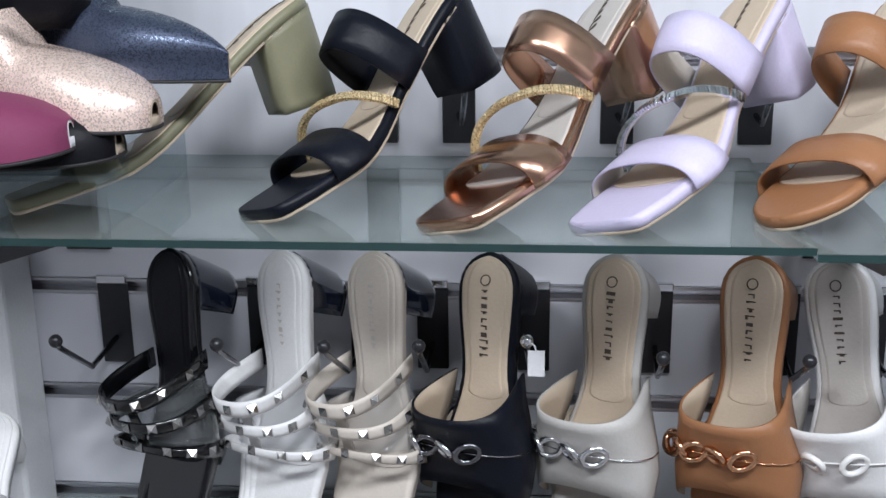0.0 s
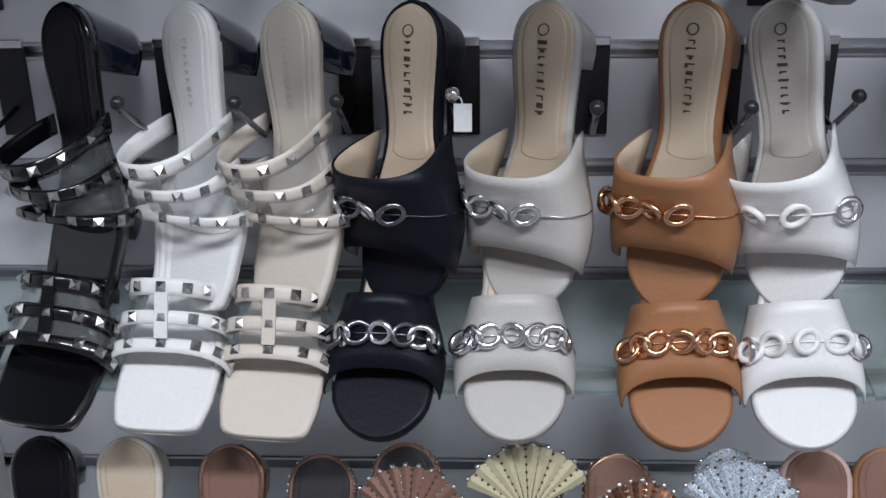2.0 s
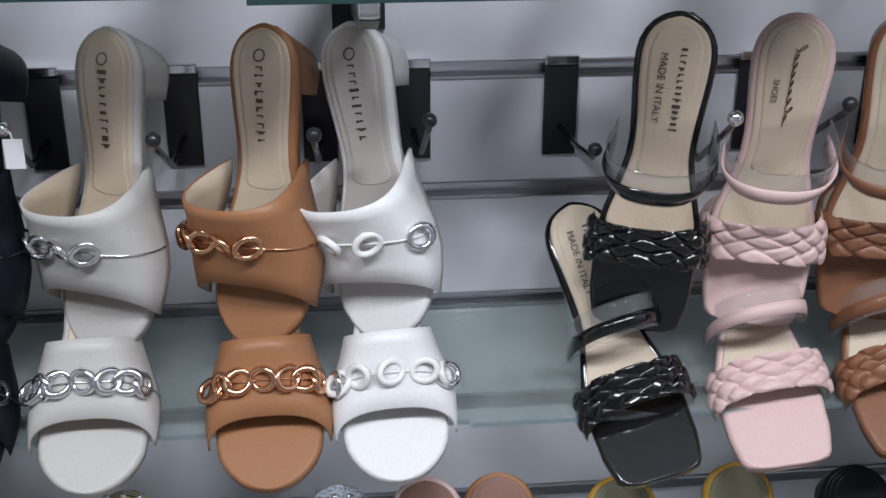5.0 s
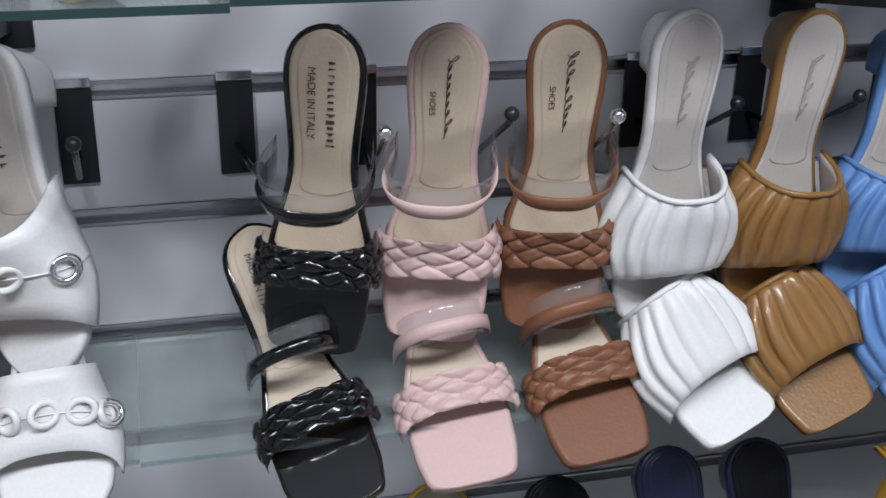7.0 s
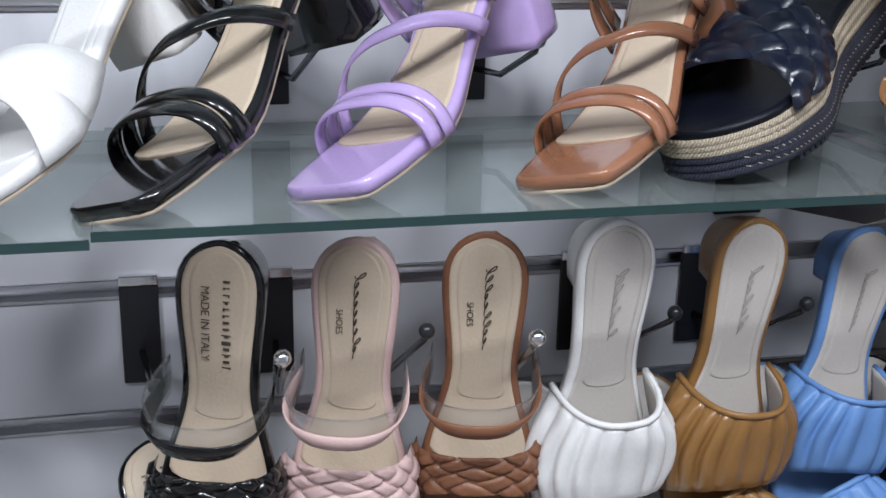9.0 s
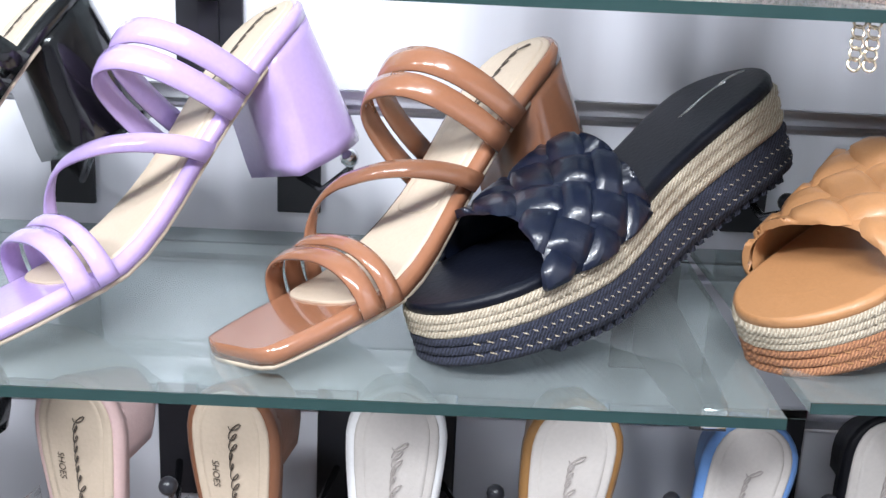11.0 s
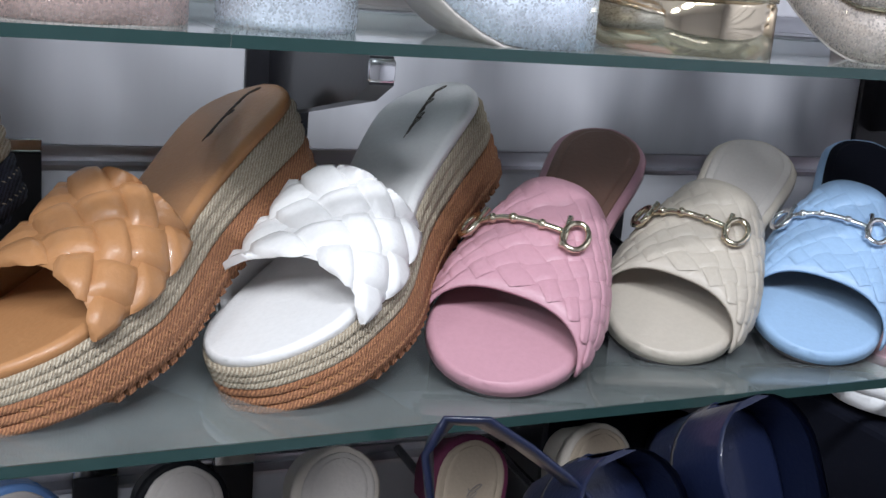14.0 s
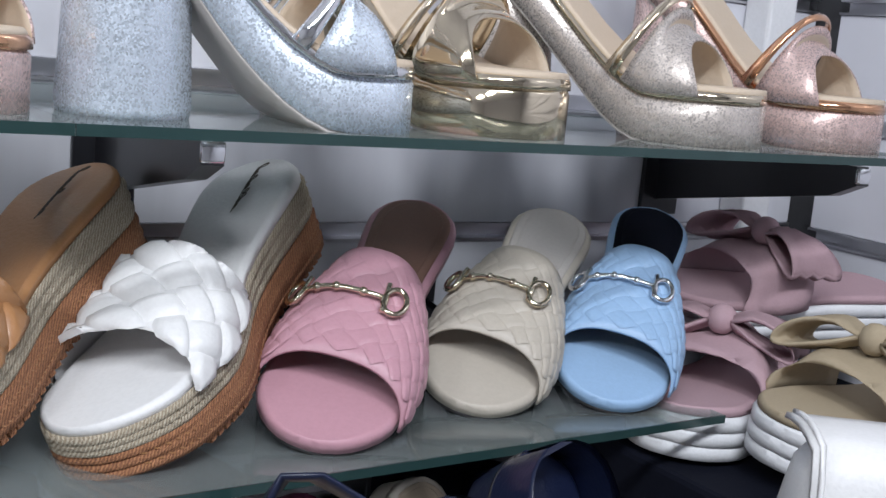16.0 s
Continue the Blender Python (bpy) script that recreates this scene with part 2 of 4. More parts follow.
# ---- shoes ----
class Last:
    """The foot shape of one shoe: y from the heel (0) to the toe, x across, z up; the floor is z = 0."""

    def __init__(self, heel, toe, up, rise, thick=0.008, ball_width=0.040, heel_width=0.029, tip="round", bend=0.0, platform=0.0):
        heel, toe = Vector(heel), Vector(toe)
        d = (toe - heel).length
        self.rise, self.thick, self.base = rise, thick, platform
        self.length = math.sqrt(max(0.01, d * d - rise * rise))
        f = (toe - heel).normalized()
        u = Vector(up)
        u = (u - u.dot(f) * f).normalized()
        r = f.cross(u)
        lf = Vector((0, self.length, -rise)) / d
        lu = Vector((0, rise, self.length)) / d
        world = Matrix((r, f, u)).transposed()
        local = Matrix((Vector((1, 0, 0)), lf, lu)).transposed()
        turn = world @ local.inverted()
        self.matrix = Matrix.Translation(heel - turn @ Vector((0, 0, rise + thick + platform))) @ turn.to_4x4()
        self.hung = False
        self.ball_width, self.heel_width, self.tip, self.bend = ball_width, heel_width, tip, bend

    def half(self, v):
        h, b = self.heel_width, self.ball_width
        waist = 0.86 * h
        pts = [(0.0, h), (0.14, h), (0.4, waist), (0.72, b), (0.86, b * 0.97), (1.0, b * (0.84 if self.tip == "square" else 0.86))]
        for (a, wa), (c, wc) in zip(pts, pts[1:]):
            if v <= c:
                k = (v - a) / (c - a)
                k = k * k * (3 - 2 * k)
                w = wa + (wc - wa) * k
                break
        if v < 0.13:
            w *= math.sqrt(max(0.0, 1 - (1 - v / 0.13) ** 2))
        e, p = {"round": (0.19, 2.3), "square": (0.05, 4.0), "point": (0.42, 1.35)}[self.tip]
        if v > 1 - e:
            w *= max(0.0, 1 - ((v - 1 + e) / e) ** p) ** (1 / p)
        return max(w, 0.0004)

    def mid(self, v):
        return self.bend * math.sin(math.pi * min(1, max(0, v)))

    def top(self, v):
        x = min(1, max(0, v) / 0.7)
        return self.base + self.thick + self.rise * (0.3 * (1 - x) + 0.7 * (0.5 + 0.5 * math.cos(math.pi * x)))

    def on_bed(self, v, across, lift=0.0):
        return Vector((self.mid(v) + across * self.half(v), v * self.length, self.top(v) + lift))


SAMPLES = [0.5 - 0.5 * math.cos(math.pi * i / 26) for i in range(27)]


def slab(last, mat, parent, name, inset=0.0, low=None, high=0.0, v0=0.0, v1=1.0, label=""):
    """A sole or pad that follows the foot bed, from `low` under its top to `high` over it."""
    bm = bmesh.new()
    rings = []
    for s in SAMPLES:
        v = v0 + (v1 - v0) * s
        w = max(0.0003, last.half(min(0.9995, max(0.0005, v))) - inset)
        if v0 > 0 or v1 < 1:
            w *= min(1.0, math.sqrt(max(0.0, 1 - (2 * s - 1) ** 24)) + 0.02)
        t = last.top(v) + (high(v) if callable(high) else high)
        b = last.top(v) + (low(v) if callable(low) else low)
        e = min(0.0025, (t - b) * 0.4, w * 0.4)
        c, y = last.mid(v), v * last.length
        g = min(0.002, w * 0.25)
        m = b + (t - b) * 0.5
        rings.append([Vector(p) for p in ((c - w, y, b), (c - w, y, m), (c - w, y, t - e), (c - w + e, y, t), (c - w + e + g, y, t), (c, y, t),
                                          (c + w - e - g, y, t), (c + w - e, y, t), (c + w, y, t - e), (c + w, y, m), (c + w, y, b), (c, y, b))])
    rings_mesh(bm, rings)
    return part(name, bm, mat, parent, label)


def heel_block(last, mat, parent, depth=0.2, taper=(0.85, 0.8), label=""):
    """The heel under the bed's back end, down to the floor."""
    bm = bmesh.new()
    L = last.length
    outline = []
    for i in range(9):
        v = depth * (1 - i / 8) ** 1.5
        outline.append((-1, v))
    ring = [(s, v) for s, v in outline] + [(1, v) for s, v in reversed(outline[:-1])]
    rings = []
    for k in (0.0, 0.12, 0.5, 0.9, 1.0):
        pts = []
        for s, v in ring:
            w = last.half(max(0.004, v)) * 0.97
            zt = last.top(v) - last.thick + 0.0015
            q = 1 - (1 - taper[0]) * k
            qy = 1 - (1 - taper[1]) * k
            yy = depth * 0.45 * L + (v * L - depth * 0.45 * L) * qy
            shrink = 0.96 if k == 1.0 else 1.0
            pts.append(Vector((last.mid(v) + s * w * q * shrink, yy, zt * (1 - k))))
        rings.append(pts)
    rings_mesh(bm, rings)
    return part("heel", bm, mat, parent, label)


def strap_surface(last, v0, v1, h0, h1, out=0.003, bow0=0.0, bow1=0.0, sag=0.75, belly=0.0):
    """A band over the foot: s runs from one side (0) to the other (1), q from the back edge to the front edge."""
    def at(s, q, lift=0.0):
        a = math.pi * s
        va = v0[0] + (v0[1] - v0[0]) * s + bow0 * math.sin(a)
        vb = v1[0] + (v1[1] - v1[0]) * s + bow1 * math.sin(a)
        v = va + (vb - va) * q
        w = last.half(min(0.985, v)) + out + lift
        h = h0 + (h1 - h0) * q + lift
        c = math.cos(a)
        rise = h * max(0.0, math.sin(a)) ** sag
        slope = (last.top(v + 0.03) - last.top(v - 0.03)) / (0.06 * last.length)
        lean = math.sqrt(1 + slope * slope)
        side = w * (abs(c) ** 0.8) * (1 if c > 0 else -1) + belly * (1 - 0.6 * q) * math.sin(2 * a)
        return Vector((last.mid(v) - side, v * last.length - rise * slope / lean,
                       last.top(v) - 0.006 + rise / lean))
    return at


def band(at, mat, lining, parent, name="strap", thick=0.0022, ns=26, nq=6, relief=None, label=""):
    """A strap of real thickness on a strap surface."""
    bm = bmesh.new()
    outer = [[at(i / ns, j / nq, thick + (relief(i / ns, j / nq) if relief else 0) - (0.0008 if j in (0, nq) else 0)) for j in range(nq + 1)] for i in range(ns + 1)]
    inner = [[at(i / ns, j / nq, 0.0) for j in range(nq + 1)] for i in range(ns + 1)]
    vo = [[bm.verts.new(p) for p in r] for r in outer]
    vi = [[bm.verts.new(p) for p in r] for r in inner]
    for i in range(ns):
        for j in range(nq):
            bm.faces.new((vo[i][j], vo[i][j + 1], vo[i + 1][j + 1], vo[i + 1][j]))
            bm.faces.new((vi[i][j], vi[i + 1][j], vi[i + 1][j + 1], vi[i][j + 1])).material_index = 1
        for j in (0, nq):
            bm.faces.new((vo[i][j], vo[i + 1][j], vi[i + 1][j], vi[i][j]))
    for i in (0, ns):
        for j in range(nq):
            bm.faces.new((vo[i][j], vo[i][j + 1], vi[i][j + 1], vi[i][j]))
    return part(name, bm, [mat, lining], parent, label)


def frame_on(at, s, q, lift):
    """A pose on a strap: x along the band, y towards the toe, z out of it."""
    p = at(s, q, lift)
    dx = (at(min(1, s + 0.02), q, lift) - at(max(0, s - 0.02), q, lift)).normalized()
    dy = (at(s, min(1, q + 0.04), lift) - at(s, max(0, q - 0.04), lift)).normalized()
    dz = dx.cross(dy).normalized()
    dy = dz.cross(dx)
    return Matrix.Translation(p) @ Matrix((dx, dy, dz)).transposed().to_4x4()


def studs(at, count, q, size, mat, parent, s0=0.08, s1=0.92):
    for i in range(count):
        m = frame_on(at, s0 + (s1 - s0) * i / max(1, count - 1), q, 0.0026)
        bm = bmesh.new()
        base = [bm.verts.new(m @ Vector((x * size, y * size, 0))) for x, y in ((-1, -1), (1, -1), (1, 1), (-1, 1))]
        tip = bm.verts.new(m @ Vector((0, 0, size * 0.95)))
        bm.faces.new(base)
        for k in range(4):
            bm.faces.new((base[k], base[(k + 1) % 4], tip))
        part("stud", bm, mat, parent, "", smooth=False)


def chain(at, q, mats, parent, links=6, s0=0.24, s1=0.76, rx=0.0088, ry=0.0072, wire=0.0027):
    for i in range(links):
        m = frame_on(at, s0 + (s1 - s0) * i / (links - 1), q, 0.0045) @ pose(0, 0, 0, 0, 24 if i % 2 else -24, 20)
        bm = bmesh.new()
        torus(bm, m, rx, ry, wire)
        part("chain_link", bm, mats[i % len(mats)], parent)
    bm = bmesh.new()
    tube(bm, [at(0.02 + 0.96 * k / 20, q, 0.003) for k in range(21)], 0.0007, 5)
    part("chain_cord", bm, mats[0], parent)


def pads(at, arc, wide, cell, turn, bulge, mat, parent, name="braid_pad", over_edge=0.12):
    """A basket weave of puffed pads over a strap surface of that arc length and width, in metres."""
    n = 7
    ct, st = math.cos(radians(turn)), math.sin(radians(turn))
    reach = int(arc / cell) + 2
    for i in range(-reach, reach + 1):
        for j in range(-reach, reach + 1):
            cx, cy = (i * ct - j * st) * cell + arc / 2, (i * st + j * ct) * cell + wide / 2
            if not (-0.2 * cell < cx < arc + 0.2 * cell and -over_edge * cell < cy < wide + over_edge * cell):
                continue
            odd = (i + j) % 2
            bm = bmesh.new()
            grid = []
            for k in range(n):
                row = []
                for l in range(n):
                    u, w = k / (n - 1) * 2 - 1, l / (n - 1) * 2 - 1
                    over, side = (u, w) if odd else (w, u)
                    lift = 0.0004 + bulge * (0.6 * (1 - abs(over) ** 3) + 0.4) * max(0.0, 1 - side ** 8) ** 0.5 - 0.25 * bulge * over ** 4
                    uu, ww = u * 0.5 * (1.2 if odd else 0.93), w * 0.5 * (0.93 if odd else 1.2)
                    x, y = cx + (uu * ct - ww * st) * cell, cy + (uu * st + ww * ct) * cell
                    row.append(bm.verts.new(at(min(1, max(0, x / arc)), min(1.04, max(-0.04, y / wide)), max(0.0002, lift))))
                grid.append(row)
            for k in range(n - 1):
                for l in range(n - 1):
                    bm.faces.new((grid[k][l], grid[k + 1][l], grid[k + 1][l + 1], grid[k][l + 1]))
            part(name, bm, mat, parent)


def printed(last, parent, v0, v1, x, height, letters, seed, mat=None):
    """Small unreadable print on the bed: bars of letter size in a row."""
    rng = random.Random(seed)
    bm = bmesh.new()
    step = (v1 - v0) / letters
    for i in range(letters):
        a = v0 + step * (i + 0.12)
        b = a + step * rng.uniform(0.3, 0.66)
        k = height * 0.8 * rng.choice((0.7, 0.72, 1.0))
        for lo, hi, va, vb in ((-k, k, a, a + step * 0.18), (-k if rng.random() < 0.5 else k * 0.4, -k * 0.55 if rng.random() < 0.5 else k, a, b)):
            if lo > hi:
                lo, hi = hi, lo
            vs = []
            for v, h in ((va, lo), (vb, lo), (vb, hi), (va, hi)):
                p = last.on_bed(v, 0, 0.0024)
                vs.append(bm.verts.new((p.x + x + h, p.y, p.z)))
            bm.faces.new(vs)
    part("insole_print", bm, mat or INK, parent, "dark printed lettering", smooth=False)


def scribble(last, parent, v0, v1, x, height, loops, seed, mat=None):
    """An unreadable script mark on the bed: one looping pen line."""
    rng = random.Random(seed)
    tall = [rng.choice((0.4, 0.45, 0.55, 1.0)) for _ in range(loops + 2)]
    tall[0] = 1.5
    pts = []
    for i in range(loops * 10 + 1):
        u = i / 10
        a, h = 2 * math.pi * u, tall[int(u)] * height
        v = v0 + (v1 - v0) * u / loops + 0.016 * math.sin(a + 0.8)
        p = last.on_bed(v, 0, 0.0026)
        pts.append((p.x + x - h * (0.5 - 0.5 * math.cos(a)) + 0.4 * height, p.y, p.z))
    bm = bmesh.new()
    tube(bm, pts, 0.00034, 4)
    part("insole_script", bm, mat or INK, parent, "dark looping printed mark")


def words(last, parent, text, v, x, size, mat=None):
    cu = bpy.data.curves.new("insole_text", "FONT")
    cu.body, cu.size, cu.align_x, cu.align_y = text, size, "CENTER", "CENTER"
    cu.materials.append(mat or INK)
    ob = new("insole_text", cu)
    ob.parent = parent
    a, b = last.on_bed(v - 0.05, 0, 0.002), last.on_bed(v + 0.05, 0, 0.002)
    d = (b - a).normalized()
    up = Vector((1, 0, 0))
    ob.matrix_local = Matrix.Translation((a + b) / 2 + Vector((x, 0, 0.0006))) @ Matrix((d, -up, d.cross(-up))).transposed().to_4x4()
    ob["label"] = "small dark lettering"

# ---- the room ----
X0, X1 = -0.95, 1.76
tagged(box("floor", -2.0, X1, -3.0, 0.1, -0.05, 0.0, TILE), kind="structure")
tagged(box("ceiling", -2.0, X1, -3.0, 0.1, 2.6, 2.65, PAINT), kind="structure")
tagged(box("wall_south", -2.0, X1, -3.1, -3.0, 0.0, 2.6, PAINT), kind="structure")
tagged(box("wall_west", -2.1, -2.0, -3.1, 0.1, 0.0, 2.6, PAINT), kind="structure")


def slat_panel(shared, m, parent):
    ob = new("slat_panel", shared)
    ob.parent = parent
    ob.matrix_world = m
    return ob


def slat_mesh(width, mat=PANEL):
    bm = bmesh.new()
    add_box(bm, -width / 2, width / 2, -0.012, 0.0, -0.0435, 0.0435, 0.0015)
    me = bpy.data.meshes.new("slat_panel")
    bm.to_mesh(me)
    bm.free()
    me.materials.append(mat)
    return me


def rail_mesh(width):
    bm = bmesh.new()
    add_box(bm, -width / 2, width / 2, 0.0, 0.002, -0.009, 0.009)
    add_box(bm, -width / 2, width / 2, -0.0125, 0.0, 0.0045, 0.0065)
    add_box(bm, -width / 2, width / 2, -0.0125, 0.0, -0.0065, -0.0045)
    me = bpy.data.meshes.new("slat_rail")
    bm.to_mesh(me)
    bm.free()
    me.materials.append(ALU)
    return me


# slat wall behind the shelves: boards 0.1 m apart with metal rails between them
wall_n = tagged(box("wall_north", -2.0, X1 + 0.1, 0.012, 0.1, 0.0, 2.6, GROOVE), kind="structure")
wall_e = tagged(box("wall_east", X1 + 0.012, X1 + 0.1, -3.0, 0.012, 0.0, 2.6, GROOVE), kind="structure")
wide, sheen_wide, rail_w = slat_mesh(X1 + 2.0), slat_mesh(X1 + 2.0, SHEEN_PANEL), rail_mesh(X1 + 2.0)
side, rail_s = slat_mesh(2.95), rail_mesh(2.95)
for k in range(-11, 15):
    z = 1.15 + 0.1 * k
    xm = (X1 - 2.0) / 2
    # boards behind the upper shelf take the stronger painted reflection streaks
    slat_panel(sheen_wide if 1.24 < z < 1.6 else wide, pose(xm, 0.012, z + 0.05), wall_n)
    slat_panel(side, pose(X1 + 0.012, -1.5, z + 0.05, 0, 0, -90), wall_e)
    for me, m, w in ((rail_w, pose(xm, 0.0105, z), wall_n), (rail_s, pose(X1 + 0.0105, -1.5, z, 0, 0, -90), wall_e)):
        r = new("slat_rail", me)
        r.parent = w
        r.matrix_world = m

tagged(box("corner_trim", 1.668, 1.70, -0.03, -0.001, 0.0, 2.6, PAINT, bevel=0.003), kind="structure")
tagged(box("upright_trim", -0.44, -0.365, -0.06, -0.001, 0.0, 1.255, PAINT, bevel=0.004), kind="structure")

for lx, ly in LAMPS:
    fixture = thing("ceiling_light", "white ceiling light fitting with a frosted diffuser", "ceiling light", "ceiling lights")
    box("frame", lx - 0.33, lx + 0.33, ly - 0.14, ly + 0.14, 2.55, 2.6, PAINT, fixture, 0.004)
    box("diffuser", lx - 0.3, lx + 0.3, ly - 0.11, ly + 0.11, 2.54, 2.549, MILKY, fixture)


# ---- glass shelves ----
def glass_shelf(x0, x1, y0, z, label, y1=-0.002, group="glass shelves", t=0.005, tilt=0.0, edge=None, turn=0.0):
    sh = thing("glass_shelf", label, "shelf", group)
    sh.matrix_world = pose(x0, y1, z, tilt, 0, turn)
    x0, x1 = 0.0, x1 - x0
    pane = box("pane", x0, x1, y0 - y1 + 0.0015, 0, -t, 0, GLASS, sh)
    pane.visible_shadow = False
    box("edge", x0, x1, y0 - y1, y0 - y1 + 0.0012, -t, 0, edge or EDGE, sh, label="polished green glass edge")
    return sh


for x0, x1, dz, dy in ((-0.90, 0.247, 0, 0), (0.2475, 0.457, -0.004, 0.0), (0.4575, 0.949, -0.002, 0.006)):
    glass_shelf(x0, x1, -0.254 + dy, 1.268 + dz, "clear glass shelf with green edge carrying sandals")
glass_shelf(0.95, 1.455, -0.248, 1.274, "clear glass shelf with green edge carrying mules", -0.026, turn=2.2)
for x0, x1 in ((-0.90, 0.6), (0.601, 1.045), (1.0455, 1.6)):
    glass_shelf(x0, x1, -0.254, 1.442, "clear glass shelf with green edge carrying platform sandals")
for x0, x1, dy in ((-0.36, 0.384, 0), (0.3845, 1.42, -0.004)):
    glass_shelf(x0, x1, -0.158 + dy, 0.947, "narrow clear glass shelf under leaning sandals", t=0.004, tilt=6.5, edge=ACRYLIC)
glass_shelf(-0.36, 1.42, -0.27, 0.66, "lower glass shelf with shoes in the shade")


def shelf_bracket(x, z, reach, label="black metal shelf bracket under the glass"):
    b = thing("shelf_bracket", label, "bracket", "shelf brackets")
    box("wall_plate", x - 0.02, x + 0.02, -0.005, -0.0005, z - 0.075, z - 0.002, BLACKPLASTIC, b, 0.001)
    bm = bmesh.new()
    prof = [(-0.005, -0.006), (-reach, -0.009), (-reach - 0.002, -0.022), (-reach + 0.02, -0.032), (-0.005, -0.062)]
    rings_mesh(bm, [[Vector((x + s * 0.006, y, z + h)) for y, h in prof] for s in (-1, 1)])
    part("arm", bm, BLACKPLASTIC, b, smooth=False)
    bm = bmesh.new()
    add_box(bm, x - 0.0065, x + 0.0065, -reach - 0.003, -reach + 0.001, z - 0.021, z - 0.010, 0.0015)
    part("end_cap", bm, SILVER, b, "chrome end cap")
    return b


for x in (-0.31, 0.315, 0.93):
    shelf_bracket(x, 1.268 - 0.009, 0.2)
shelf_bracket(1.36, 1.268 - 0.009, 0.17)
for x, r in ((-0.3, 0.2), (0.654, 0.03), (1.132, 0.18), (1.595, 0.2)):
    shelf_bracket(x, 1.4395, r)


def display_hook(x, z, reach, knob, chrome=False):
    """A slat hook: dark plate on the rail, a thin prong and its round tip."""
    h = thing("display_hook", "black plate hook with %s tip on slat wall" % ("chrome" if chrome else "black"), "hook", "display hooks")
    box("plate", x - 0.0135, x + 0.0135, -0.004, -0.0005, z - 0.074, z, BLACKPLASTIC, h, 0.001)
    box("clip", x - 0.0135, x + 0.0135, -0.006, -0.0005, z + 0.0005, z + 0.008, SILVER, h, 0.001)
    bm = bmesh.new()
    kx, kz = knob
    tube(bm, [(x, -0.004, z - 0.05), (x + (kx - x) * 0.5, -reach * 0.5, z - 0.052), (kx, -reach + 0.006, kz - 0.008), (kx, -reach, kz)], 0.0024, 8)
    part("prong", bm, DARKMETAL, h)
    bm = bmesh.new()
    ball(bm, (kx, -reach, kz), 0.0055)
    part("tip", bm, SILVER if chrome else BLACKPLASTIC, h)


for x, kx, r, kz, c in ((-0.293, -0.291, 0.134, 1.15, 0), (-0.16, -0.166, 0.13, 1.148, 0), (-0.07, -0.083, 0.13, 1.148, 0), (-0.012, -0.012, 0.12, 1.146, 0),
                        (0.075, 0.070, 0.105, 1.146, 1), (0.178, 0.172, 0.125, 1.142, 0), (0.283, 0.279, 0.125, 1.142, 0), (0.356, 0.36, 0.1, 1.142, 0),
                        (0.473, 0.482, 0.09, 1.113, 0), (0.568, 0.556, 0.169, 1.16, 1), (0.63, 0.652, 0.13, 1.155, 0), (0.735, 0.71, 0.178, 1.165, 1),
                        (0.80, 0.835, 0.105, 1.145, 0), (0.90, 0.937, 0.105, 1.145, 0), (1.03, 1.03, 0.10, 1.145, 0), (1.115, 1.115, 0.10, 1.145, 0)):
    display_hook(x, 1.153, r, (kx, kz), bool(c))
for x, kx, r, kz, c in ((-0.052, -0.05, 0.08, 1.335, 0), (0.012, 0.02, 0.06, 1.335, 0), (0.14, 0.145, 0.06, 1.33, 0), (0.25, 0.25, 0.06, 1.33, 0), (0.568, 0.595, 0.056, 1.333, 1), (0.708, 0.743, 0.056, 1.328, 1), (0.86, 0.868, 0.07, 1.325, 0),
                        (0.985, 0.985, 0.09, 1.322, 0), (1.13, 1.13, 0.09, 1.325, 0), (1.26, 1.262, 0.09, 1.335, 0), (1.37, 1.345, 0.12, 1.325, 0), (1.475, 1.44, 0.13, 1.33, 0)):
    display_hook(x, 1.353, r, (kx, kz), bool(c))


# ---- kinds of shoes ----
UP_C = (-0.55, -1.0, 0.3)
UP_L = (-0.05, -0.62, 0.72)
UP_B = (-0.48, -0.12, 0.86)


def shoe_base(name, label, last, upper, insole, sole=SOLE, heel=None, group="", category="sandal", pad=(0.015, 0.80), depth=0.2, taper=(0.85, 0.8), sole_label=""):
    sh = thing(name, label, category, group, last.matrix)
    slab(last, upper, sh, "footbed", 0.0, -last.thick, 0.0, label=sole_label)
    slab(last, insole, sh, "insole", 0.0045, -0.001, 0.0012, *pad)
    slab(last, insole, sh, "heel_pad", 0.0095, 0.0, 0.0017, 0.03, 0.5)
    slab(last, sole, sh, "outsole", 0.001, -last.thick - 0.0025, -last.thick)
    if heel is not None:
        heel_block(last, heel, sh, depth, taper)
    return sh


